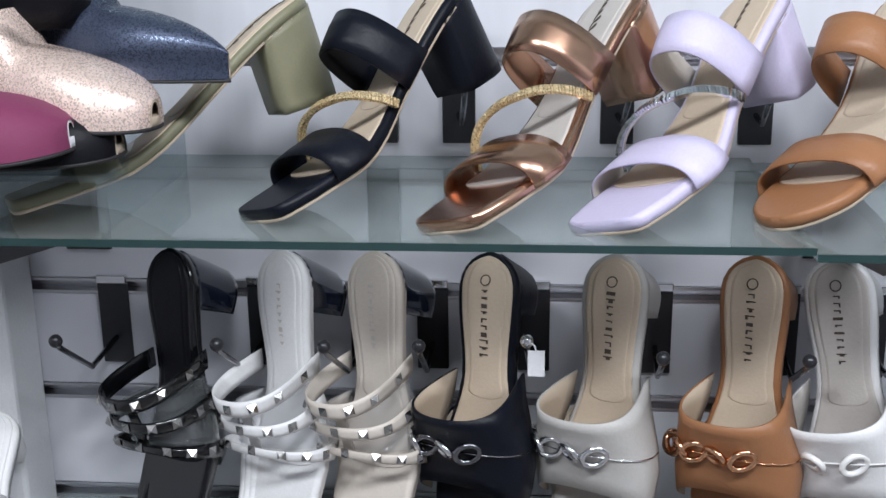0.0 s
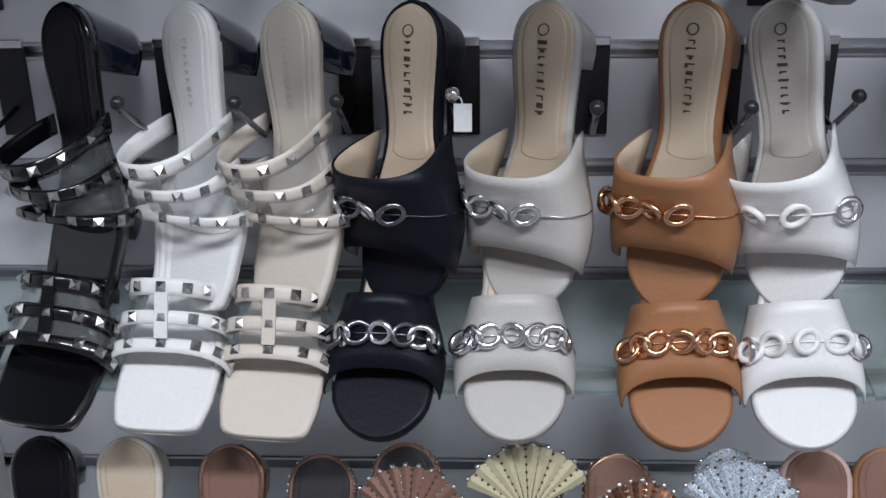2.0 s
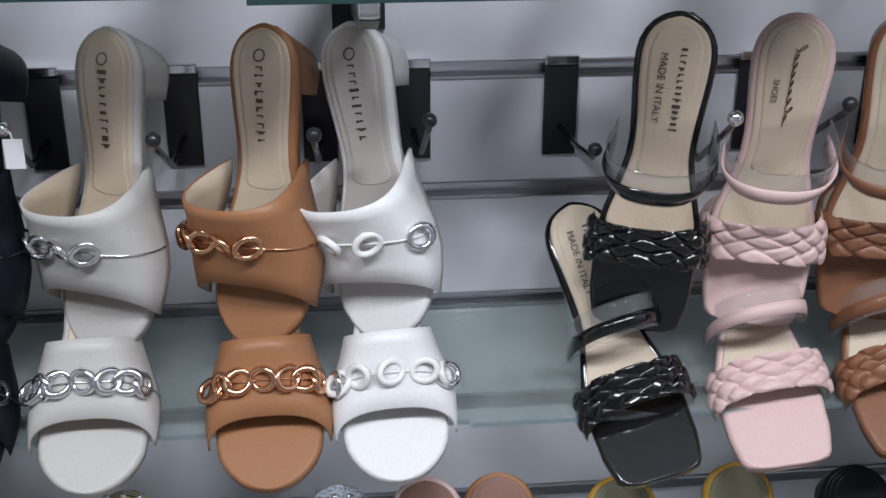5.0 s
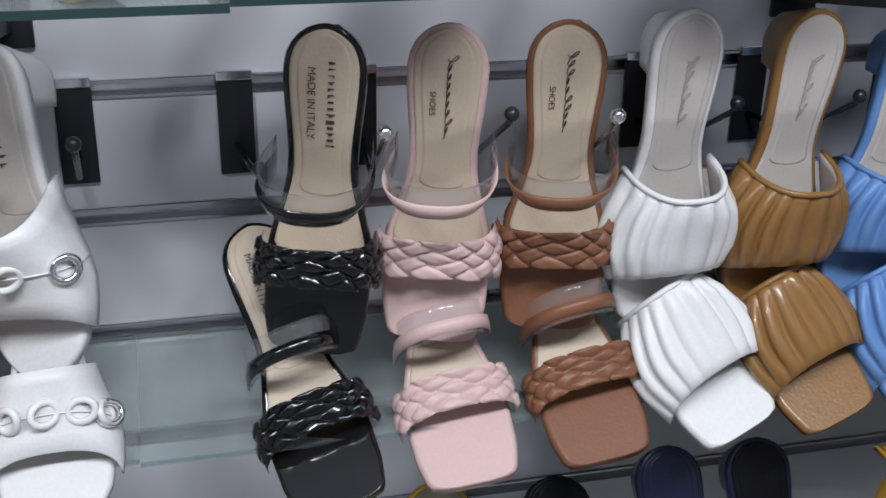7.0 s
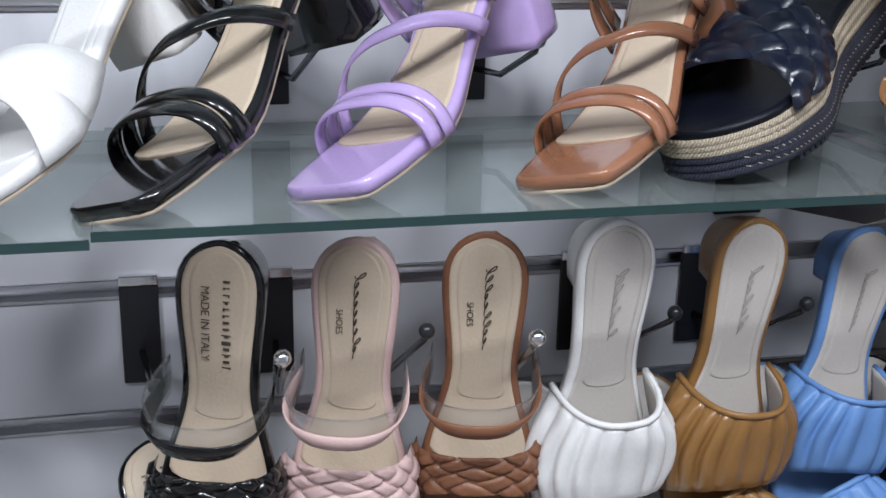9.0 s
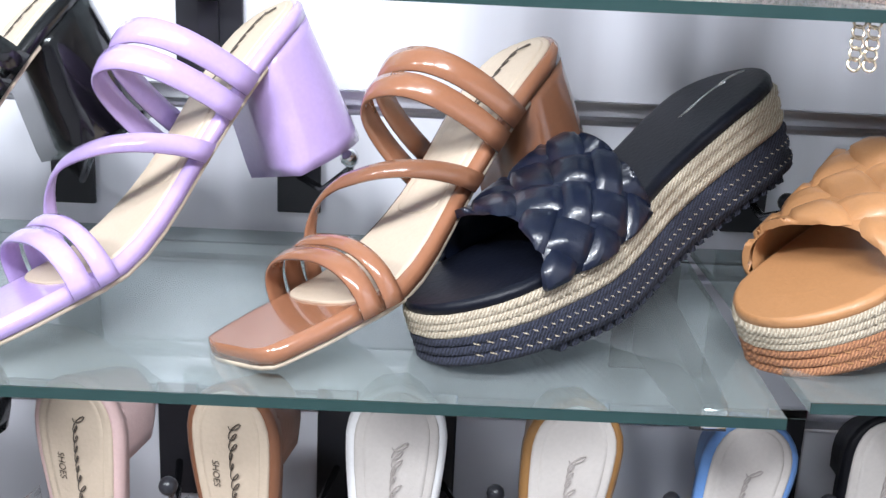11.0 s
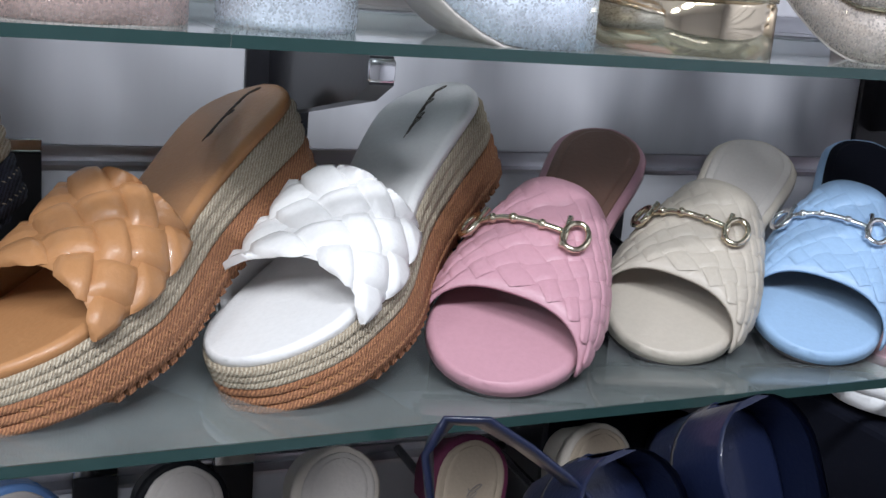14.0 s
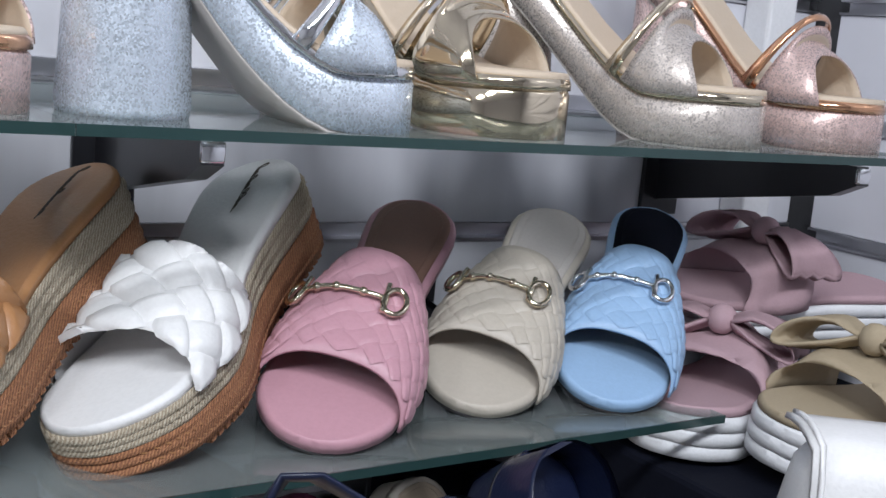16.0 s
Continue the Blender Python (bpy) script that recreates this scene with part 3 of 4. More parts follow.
def mule(last, label, leather_, insole, links, seed, group, heel_mat=None):
    """A peep-toe mule with a chain over the vamp."""
    sh = shoe_base("mule", label, last, leather_, insole, leather_, heel_mat or leather_, group, "mule", (0.015, 0.74))
    if last.hung:
        at = strap_surface(last, (0.39, 0.41), (0.85, 0.85), 0.072, 0.032, 0.006, 0.10, -0.04, 0.8, 0.011)
    else:
        at = strap_surface(last, (0.46, 0.47), (0.84, 0.84), 0.050, 0.026, 0.005, 0.03, -0.055, 0.85)
    cq = 0.52 if last.hung else 0.56
    band(at, leather_, insole, sh, "vamp", relief=lambda s, q: 0.0007 if q < 0.1 else 0.0)
    span = (0.44, 0.92) if last.hung else (0.22, 0.78)
    chain(at, cq, links, sh, 7 if links[0] is not MILKY else 5, *span, rx=0.0098 if last.hung else 0.0092, ry=0.0075)
    if links[0] is MILKY:
        for s in (0.2, 0.8):
            bm = bmesh.new()
            torus(bm, frame_on(at, s, cq, 0.005) @ pose(0, 0, 0, 0, 20, 10), 0.009, 0.008, 0.0026)
            part("end_ring", bm, SILVER, sh, "silver end ring")
    printed(last, sh, 0.13, 0.37, 0.001, 0.0048, 10, seed)
    ring = bmesh.new()
    torus(ring, Matrix.Translation(last.on_bed(0.10, 0, 0.0024) + Vector((0.001, 0, 0))), 0.0042, 0.0042, 0.0005, 14, 4)
    part("insole_mark", ring, INK, sh, "small printed ring")
    return sh


def gladiator(last, label, leather_, insole, seed, group):
    """A mule of studded bands held by clear vinyl."""
    sh = shoe_base("studded_sandal", label, last, leather_, insole, leather_, PATENT_HEEL, group, "sandal", (0.015, 0.74))
    rows = ((0.33, 0.395, 0.072, 0.085), (0.47, 0.53, 0.060, 0.06), (0.63, 0.69, 0.046, 0.03)) if last.hung else ((0.44, 0.505, 0.050, 0.0), (0.565, 0.63, 0.042, 0.0), (0.705, 0.77, 0.033, -0.01))
    tip = 0.02 if last.hung else 0.0
    for a, b, h, dip in rows:
        at = strap_surface(last, (a, a + tip), (b, b + tip), h, h - 0.002, 0.007, dip, dip, 0.85, 0.008 if last.hung else 0.003)
        st = band(at, leather_, leather_, sh, "strap", ns=28, nq=3, thick=0.0018)
        studs(at, 7, 0.5, 0.0038, STUD, st)
    at = strap_surface(last, (0.42, 0.48), (0.64, 0.68), 0.055, 0.039, 0.004, 0.01, 0.01, 0.85) if last.hung else strap_surface(last, (0.46, 0.46), (0.71, 0.71), 0.048, 0.034, 0.004)
    pv = band(at, PVC, PVC, sh, "vinyl", thick=0.0009, label="clear vinyl vamp")
    pv.visible_shadow = False
    bm = bmesh.new()
    rings = []
    for k in range(9):
        q = k / 8
        m = frame_on(at, 0.5, q, 0.002)
        rings.append([m @ Vector((x, 0, z)) for x, z in ((-0.005, 0), (0.005, 0), (0.005, 0.002), (-0.005, 0.002))])
    rings_mesh(bm, rings)
    bar = part("centre_strip", bm, leather_, sh, smooth=False)
    studs(lambda s, q, lift: at(0.5 + (q - 0.5) * 0.02, s, lift), 4, 0.5, 0.0030, STUD, bar, 0.15, 0.9)
    printed(last, sh, 0.12, 0.34, 0.0, 0.0035, 9, seed, INSOLE_GREY if leather_ is not PATENT else BLACK)
    return sh


PATENT_HEEL = leather("dark_lacquer", (0.006, 0.009, 0.02), 0.08, 1.0, 0.03, 0.5)


def braided(last, label, leather_, insole, seed, group, text):
    """A square-toed slide with a plaited band and a clear vinyl band piped in leather."""
    sh = shoe_base("braided_sandal", label, last, leather_, insole, leather_, leather_, group, "sandal", (0.015, 0.70), 0.2, (0.8, 0.8))
    at = strap_surface(last, (0.60, 0.64), (0.77, 0.80), 0.037, 0.030, 0.005, 0.0, -0.02)
    band(at, leather_, insole, sh, "plait_backing", thick=0.0012)
    pads(at, 0.108, 0.040, 0.0135, 40, 0.0034, leather_, sh, "plait_strand")
    lo, dip, hv = (0.36, 0.03, 0.068) if last.hung else (0.44, -0.02, 0.064)
    bel = 0.010 if last.hung else 0.004
    at2 = strap_surface(last, (lo - 0.06, lo - 0.03), (lo + 0.06, lo + 0.09), hv, hv - 0.006, 0.008, dip, dip, 0.85, bel)
    pv = band(at2, PVC, PVC, sh, "vinyl_band", thick=0.0009, label="clear vinyl instep band")
    pv.visible_shadow = False
    at3 = strap_surface(last, (lo - 0.005, lo + 0.025), (lo + 0.045, lo + 0.075), hv - 0.001, hv - 0.003, 0.009, dip, dip, 0.85, bel)
    band(at3, leather_, leather_, sh, "piping", thick=0.002, nq=2)
    if text:
        printed(last, sh, 0.10, 0.36, -0.005, 0.0036, 14, seed)
        words(last, sh, "MADE IN ITALY", 0.225, 0.008, 0.0075)
    else:
        scribble(last, sh, 0.09, 0.33, -0.002, 0.0048, 9, seed)
        words(last, sh, "SHOES", 0.235, 0.009, 0.006)
    return sh


def pleated(last, label, leather_, insole, seed, group, amp=0.0078, n=10):
    """A square-toed slide with a wide gathered band."""
    sh = shoe_base("pleated_slide", label, last, leather_, insole, leather_, leather_, group, "slide", (0.015, 0.66))
    at = strap_surface(last, (0.47, 0.49), (0.83, 0.85), 0.050, 0.036, 0.006, 0.03 if last.hung else -0.01, -0.03, 0.85)
    rng = random.Random(seed)
    ph = [rng.uniform(-0.12, 0.12) for _ in range(n + 2)]

    def fold(s, q):
        k = s * n + 0.25 * (q - 0.5) * math.sin(5 * s + seed)
        i = int(min(n, max(0, k)))
        f = (k - math.floor(k) + ph[i] * math.sin(math.pi * (k - math.floor(k)))) % 1.0
        ridge = (1 - abs(2 * f - 1) ** 2.2)
        ends = min(1.0, 0.25 + 3.2 * min(q, 1 - q))
        return amp * ridge * ends * (0.75 + 0.25 * math.sin(9 * s + 3 * q + seed)) + 0.002 * math.sin(math.pi * q)
    band(at, leather_, insole, sh, "gathered_band", ns=n * 9, nq=12, relief=fold)
    bm = bmesh.new()
    tube(bm, [at(k / 24, 0.0, 0.0025) for k in range(25)], 0.0024, 6)
    part("hem", bm, leather_, sh)
    scribble(last, sh, 0.14, 0.34, 0.0, 0.006, 9, seed, FADED)
    return sh


def wedge(last, label, leather_, insole, low_mat, seed, group):
    """A thick rope-soled slide with a plaited puffy band."""
    sh = thing("espadrille_slide", label, "slide", group, last.matrix)
    slab(last, leather_ if insole is None else insole, sh, "footbed", 0.0, -0.006, 0.0)
    slab(last, WEAVE_SAND, sh, "rope_midsole", -0.001, lambda v: -0.027 + 0.011 * v, -0.006, label="sand coloured woven rope band")
    slab(last, low_mat, sh, "rope_outsole", -0.0015, lambda v: -0.051 + 0.021 * v, lambda v: -0.027 + 0.011 * v, label="stitched rope lower sole")
    for k in range(6):
        pts = []
        for sgn, run in ((-1, SAMPLES), (1, SAMPLES[-2::-1])):
            for sv in run:
                v = min(0.9995, max(0.003, sv))
                mid_low, low = -0.027 + 0.011 * v, -0.051 + 0.021 * v
                z = -0.006 + (mid_low + 0.006) * (k + 0.5) / 3 if k < 3 else mid_low + (low - mid_low) * (k - 2.5) / 3
                pts.append(last.on_bed(v, 0) + Vector((sgn * max(0.0, last.half(v) - 0.0008), 0, z)))
        bm = bmesh.new()
        tube(bm, pts, 0.0029, 6)
        part("rope_cord", bm, WEAVE_SAND if k < 3 else low_mat, sh)
    for lvl in (-0.012, -0.019, -0.034, -0.043):
        bm = bmesh.new()
        for sgn in (-1, 1):
            for k in range(52):
                v = 0.03 + 0.95 * k / 52
                p = [last.on_bed(v + d, 0) + Vector((sgn * (last.half(v + d) + 0.0029), 0, lvl * (1.05 - 0.45 * v) + e)) for d, e in ((0, -0.0006), (0.008, 0.0006), (0.010, 0.0016), (0.002, 0.0004))]
                bm.faces.new([bm.verts.new(c) for c in p])
        st = part("rope_stitches", bm, WEAVE_SAND if low_mat is not WEAVE_RUST or lvl > -0.026 else TANLIGHT, sh, smooth=False)
        tagged(st, kind="stuff")
    bm = bmesh.new()
    for k in range(26):
        v = 0.12 + 0.7 * k / 25
        p = last.on_bed(v, 0, -0.0525 + 0.021 * v)
        add_box(bm, p.x - last.half(v) * 0.97, p.x + last.half(v) * 0.97, p.y - 0.0022, p.y + 0.0022, p.z - 0.003, p.z + 0.002)
    part("tread", bm, low_mat, sh, smooth=False)
    at = strap_surface(last, (0.53, 0.50), (0.83, 0.80), 0.040, 0.030, 0.003, 0.0, -0.03, 0.85)
    band(at, leather_, leather_, sh, "band_backing", thick=0.001)
    pads(at, 0.122, 0.072, 0.0215, 42, 0.0040, leather_, sh, "braid_pad", 0.42)
    scribble(last, sh, 0.05, 0.24, -0.004, 0.0040, 10, seed, STUD if leather_ is NAVYSHINE else INK)
    return sh


def bit_mule(last, label, leather_, insole, seed, group):
    """A quilted peep-toe mule with a metal snaffle bit."""
    sh = shoe_base("snaffle_mule", label, last, leather_, insole, SOLE, leather_, group, "mule", (0.015, 0.62), 0.18)
    at = strap_surface(last, (0.50, 0.50), (0.87, 0.87), 0.048, 0.027, 0.002, -0.02, -0.055, 0.85)
    band(at, leather_, insole, sh, "vamp", nq=10, relief=lambda s, q: 0.0008 if q < 0.06 else 0.0)
    pads(lambda s, q, lift: at(s, 0.07 + 0.88 * q, lift + 0.0021), 0.124, 0.066, 0.0098, 42, 0.0009, leather_, sh, "woven_tile", 0.0)
    bit = bmesh.new()
    for s in (0.40, 0.76):
        torus(bit, frame_on(at, s, 0.46, 0.007), 0.0064, 0.0088, 0.0018, 16)
        tube(bit, [at(s + (0.035 if s < 0.5 else -0.035), q, 0.007) for q in (0.33, 0.46, 0.59)], 0.0018, 6)
    tube(bit, [at(0.43 + 0.30 * k / 8, 0.46, 0.0065) for k in range(9)], 0.0017, 6)
    for s in (0.50, 0.58, 0.66):
        ball(bit, at(s, 0.46, 0.0065), 0.0028, 8, 5)
    part("snaffle_bit", bit, SILVER if leather_ is PALEBLUE else PALEGOLD, sh, "polished metal snaffle bit")
    return sh


def strappy(last, label, leather_, insole, seed, group, bands, heel_mat=None, heel_taper=(0.9, 1.0), crystal=None):
    """A square-toed heeled sandal; bands: (v at each side behind, in front, height)."""
    sh = shoe_base("heeled_sandal", label, last, leather_, insole, INSOLE if leather_ is not BLACK else SOLE, heel_mat or leather_, group, "sandal", (0.015, 0.80), 0.19, heel_taper)
    for k, (a0, a1, b0, b1, h) in enumerate(bands):
        at = strap_surface(last, (a0, a1), (b0, b1), h, h - 0.002, 0.004)
        band(at, leather_, leather_ if leather_ is not LILAC else BEIGE, sh, "strap", nq=3, ns=28)
    if crystal is not None:
        a0, a1, h = crystal
        at = strap_surface(last, (a0, a1), (a0 + 0.03, a1 + 0.03), h, h, 0.004)
        cord = bmesh.new()
        tube(cord, [at(0.02 + 0.96 * k / 30, 0.5, 0.0) for k in range(31)], 0.0018, 6)
        row = part("beaded_strap", cord, SILVER if leather_ is LILAC else CRYSTAL, sh, "strap of small glittering beads")
        for k in range(60):
            bm = bmesh.new()
            m = frame_on(at, 0.02 + 0.96 * k / 59, 0.5, 0.001) @ pose(0, 0, 0.001, 0, (k * 37) % 30 - 15, 0)
            add_box(bm, -0.0008, 0.0008, -0.0031, 0.0031, -0.0015, 0.0015)
            bmesh.ops.transform(bm, matrix=m, verts=bm.verts)
            part("bead", bm, SILVER if leather_ is LILAC else CRYSTAL, row, smooth=False)
    scribble(last, sh, 0.06, 0.26, 0.0, 0.0055, 7, seed)
    return sh


# ---- row of leaning pairs ----
def leaning_pair(kind, ux, utx, lhx, ltx, label, toe_z=0.912, rise=0.042, wid=0.039, tip="round", up_u=UP_C, low_up=UP_L, top_z=1.206, top_y=-0.068, heel_w=0.0275, utz=0.984, fwd=0.0, args=()):
    hung = [Vector(p).lerp(Vector((0.42, -0.875, 1.40)), f) for p, f in (((ux, top_y, top_z), fwd), ((utx, -0.128, utz), fwd * 0.1))]
    up = Last(hung[0], hung[1], up_u, rise, ball_width=wid, heel_width=heel_w, tip=tip)
    up.hung = True
    kind(up, label + ", hung up", *args)
    low = Last((lhx, -0.048, toe_z + 0.155), (ltx, -0.200, toe_z), low_up, rise, ball_width=wid, heel_width=heel_w, tip=tip)
    kind(low, label + ", lying lower", *args)


PAIRS = "leaning sandal pairs"
leaning_pair(gladiator, -0.217, -0.225, -0.21, -0.242, "black studded strap sandal with block heel", 0.925, tip="square", rise=0.056, up_u=(-0.62, -1, 0.3), args=(PATENT, BLACK, 1, PAIRS))
leaning_pair(gladiator, -0.125, -0.135, -0.138, -0.149, "white studded strap sandal with dark heel", 0.921, tip="square", rise=0.056, up_u=(-0.62, -1, 0.3), args=(WHITE, WHITE, 2, PAIRS))
leaning_pair(gladiator, -0.051, -0.061, -0.056, -0.070, "beige studded strap sandal with dark heel", 0.916, tip="square", rise=0.056, up_u=(-0.62, -1, 0.3), args=(BEIGE, BEIGE, 3, PAIRS))
leaning_pair(mule, 0.041, 0.024, 0.026, 0.014, "black peep-toe mule with dark chain", 0.916, args=(NAVYBLACK, INSOLE, (DARKMETAL, SILVER), 4, PAIRS))
leaning_pair(mule, 0.140, 0.118, 0.115, 0.115, "light grey peep-toe mule with silver chain", 0.915, args=(GREY, INSOLE, (SILVER,), 5, PAIRS))
leaning_pair(mule, 0.247, 0.228, 0.235, 0.239, "tan peep-toe mule with rose gold chain", 0.910, args=(TAN, INSOLE, (GOLD,), 6, PAIRS))
leaning_pair(mule, 0.306, 0.323, 0.323, 0.330, "white peep-toe mule with milky chain", 0.911, up_u=(-0.6, -1, 0.3), args=(WHITE, INSOLE_GREY, (MILKY,), 7, PAIRS))
UP_E, LOW_E = (-0.30, -1.0, 0.35), (-0.12, -0.62, 0.72)
leaning_pair(braided, 0.532, 0.509, 0.474, 0.520, "black patent braided slide with clear band", 0.900, 0.045, 0.038, "square", UP_E, LOW_E, 1.212, -0.085, fwd=0.065, args=(PATENT, INSOLE, 8, PAIRS, True))
leaning_pair(braided, 0.619, 0.597, 0.60, 0.614, "powder pink braided slide with clear band", 0.905, 0.045, 0.039, "square", UP_E, LOW_E, 1.209, -0.085, fwd=0.065, args=(PINK, INSOLE, 9, PAIRS, False))
leaning_pair(braided, 0.707, 0.688, 0.694, 0.716, "brown braided slide with clear band", 0.911, 0.045, 0.039, "square", UP_E, LOW_E, 1.208, -0.085, fwd=0.065, args=(BROWNBRAID, INSOLE, 10, PAIRS, False))
UP_P = (0.06, -1.0, 0.35)
leaning_pair(pleated, 0.803, 0.777, 0.735, 0.824, "white pleated slide with square toe", 0.920, 0.03, 0.039, "square", UP_P, LOW_E, 1.212, -0.085, fwd=0.065, args=(WHITE, INSOLE_GREY, 11, PAIRS))
leaning_pair(pleated, 0.907, 0.866, 0.83, 0.906, "toffee brown pleated slide with square toe", 0.920, 0.03, 0.039, "square", UP_P, LOW_E, 1.208, -0.085, fwd=0.065, args=(PLEATTAN, INSOLE_GREY, 12, PAIRS))
leaning_pair(pleated, 1.0, 0.95, 0.93, 0.995, "sky blue pleated slide with square toe", 0.920, 0.03, 0.039, "square", UP_P, LOW_E, 1.195, -0.085, fwd=0.03, args=(BLUE, INSOLE_GREY, 13, PAIRS))
for x, lea, ins, lab, sd in ((1.07, BLACK, INSOLE_GREY, "black edged slide with grey insole", 14), (1.16, BEIGE, INSOLE_GREY, "beige slide with pale insole", 15),
                             (1.245, BURGUNDY, INSOLE, "burgundy slide with cream insole", 16), (1.335, BEIGE, INSOLE, "cream slide with printed insole", 17),
                             (1.415, NAVY, INSOLE, "navy slide with cream insole", 18)):
    leaning_pair(pleated, x, x - 0.03, x - 0.05, x + 0.02, lab, 0.92, 0.03, 0.037, "round", UP_P, LOW_E, 1.196, -0.085, args=(lea, ins, sd, PAIRS))
low = Last((-0.385, -0.07, 1.06), (-0.37, -0.20, 0.955), UP_L, 0.03)
shoe = shoe_base("flat_sandal", "white flat sandal leaning by the upright trim", low, WHITE, WHITE, WHITE, WHITE, PAIRS)
band(strap_surface(low, (0.45, 0.45), (0.8, 0.8), 0.045, 0.03), WHITE, WHITE, shoe, "vamp")

# ---- upper glass shelf: heeled sandals, rope soles, mules ----
ROW = "sandals on the glass shelf"
TWO = ((0.30, 0.30, 0.42, 0.42, 0.058), (0.64, 0.66, 0.80, 0.82, 0.025))
strappy(Last((-0.10, -0.07, 1.405), (-0.285, -0.20, 1.28), UP_B, 0.07, tip="square"), "olive satin sandal with block heel", OLIVE, INSOLE, 21, ROW, ((0.70, 0.70, 0.82, 0.82, 0.03),))
strappy(Last((0.012, -0.06, 1.417), (-0.112, -0.208, 1.276), UP_B, 0.068, tip="square"), "black leather sandal with gold beaded strap", NAVYBLACK, INSOLE, 22, ROW, TWO, crystal=(0.46, 0.66, 0.036))
strappy(Last((0.142, -0.06, 1.412), (0.014, -0.229, 1.276), UP_B, 0.068, tip="square"), "copper foil sandal with gold beaded strap", COPPER, INSOLE_GREY, 23, ROW, TWO, crystal=(0.42, 0.66, 0.040))
strappy(Last((0.243, -0.06, 1.411), (0.115, -0.227, 1.276), UP_B, 0.068, tip="square"), "lilac leather sandal with silver beaded strap", LILAC, INSOLE, 24, ROW, TWO, crystal=(0.42, 0.66, 0.040))
strappy(Last((0.352, -0.06, 1.41), (0.228, -0.213, 1.276), UP_B, 0.066, tip="round"), "tan leather two-band sandal", TAN, INSOLE, 25, ROW, TWO)
strappy(Last((0.485, -0.08, 1.40), (0.378, -0.25, 1.276), UP_B, 0.06, ball_width=0.043, tip="round"), "white sandal with wide crossed straps", WHITE, WHITE, 26, ROW, ((0.45, 0.62, 0.62, 0.80, 0.04), (0.62, 0.45, 0.80, 0.62, 0.038)))
THIN = ((0.23, 0.30, 0.275, 0.345, 0.060), (0.285, 0.355, 0.33, 0.40, 0.060), (0.38, 0.66, 0.42, 0.70, 0.046), (0.70, 0.70, 0.745, 0.745, 0.032), (0.755, 0.755, 0.80, 0.80, 0.030))
strappy(Last((0.592, -0.06, 1.422), (0.462, -0.236, 1.276), UP_B, 0.075, ball_width=0.037, tip="square"), "black patent strappy sandal with block heel", PATENT, INSOLE, 27, ROW, THIN, heel_taper=(1.0, 1.22))
strappy(Last((0.710, -0.06, 1.416), (0.572, -0.216, 1.276), UP_B, 0.075, ball_width=0.037, tip="square"), "lilac patent strappy sandal with block heel", PURPLE, INSOLE, 28, ROW, THIN, heel_taper=(1.0, 1.22))
strappy(Last((0.847, -0.06, 1.402), (0.702, -0.216, 1.276), UP_B, 0.075, ball_width=0.037, tip="square"), "cognac patent strappy sandal with block heel", COGNAC, INSOLE, 29, ROW, THIN, heel_taper=(1.0, 1.22))
UP_W = (-0.46, -0.08, 0.88)
wedge(Last((0.962, -0.06, 1.390), (0.786, -0.205, 1.296), UP_W, 0.034, ball_width=0.043, heel_width=0.033), "black braided slide with rope sole", NAVYSHINE, NAVYBLACK, WEAVE_BLACK, 31, ROW)
wedge(Last((1.108, -0.06, 1.402), (0.946, -0.203, 1.296), UP_W, 0.034, ball_width=0.043, heel_width=0.033), "caramel braided slide with rope sole", TANLIGHT, TANLIGHT, WEAVE_RUST, 32, ROW)
wedge(Last((1.215, -0.06, 1.407), (1.064, -0.200, 1.296), UP_W, 0.034, ball_width=0.043, heel_width=0.033), "white braided slide with rope sole", WHITE, WHITE, WEAVE_RUST, 33, ROW)
UP_M = (-0.2, -0.45, 1.0)
bit_mule(Last((1.332, -0.06, 1.382), (1.178, -0.214, 1.284), UP_M, 0.02, ball_width=0.041), "rose pink woven mule with metal bit", ROSE, INSOLE_BROWN, 34, ROW)
bit_mule(Last((1.450, -0.06, 1.376), (1.292, -0.184, 1.284), UP_M, 0.02, ball_width=0.039), "stone beige woven mule with metal bit", STONE, INSOLE_GREY, 35, ROW)
bit_mule(Last((1.541, -0.06, 1.378), (1.383, -0.202, 1.284), UP_M, 0.02, ball_width=0.039), "pale blue woven mule with silver bit", PALEBLUE, DARKBOARD, 36, ROW)


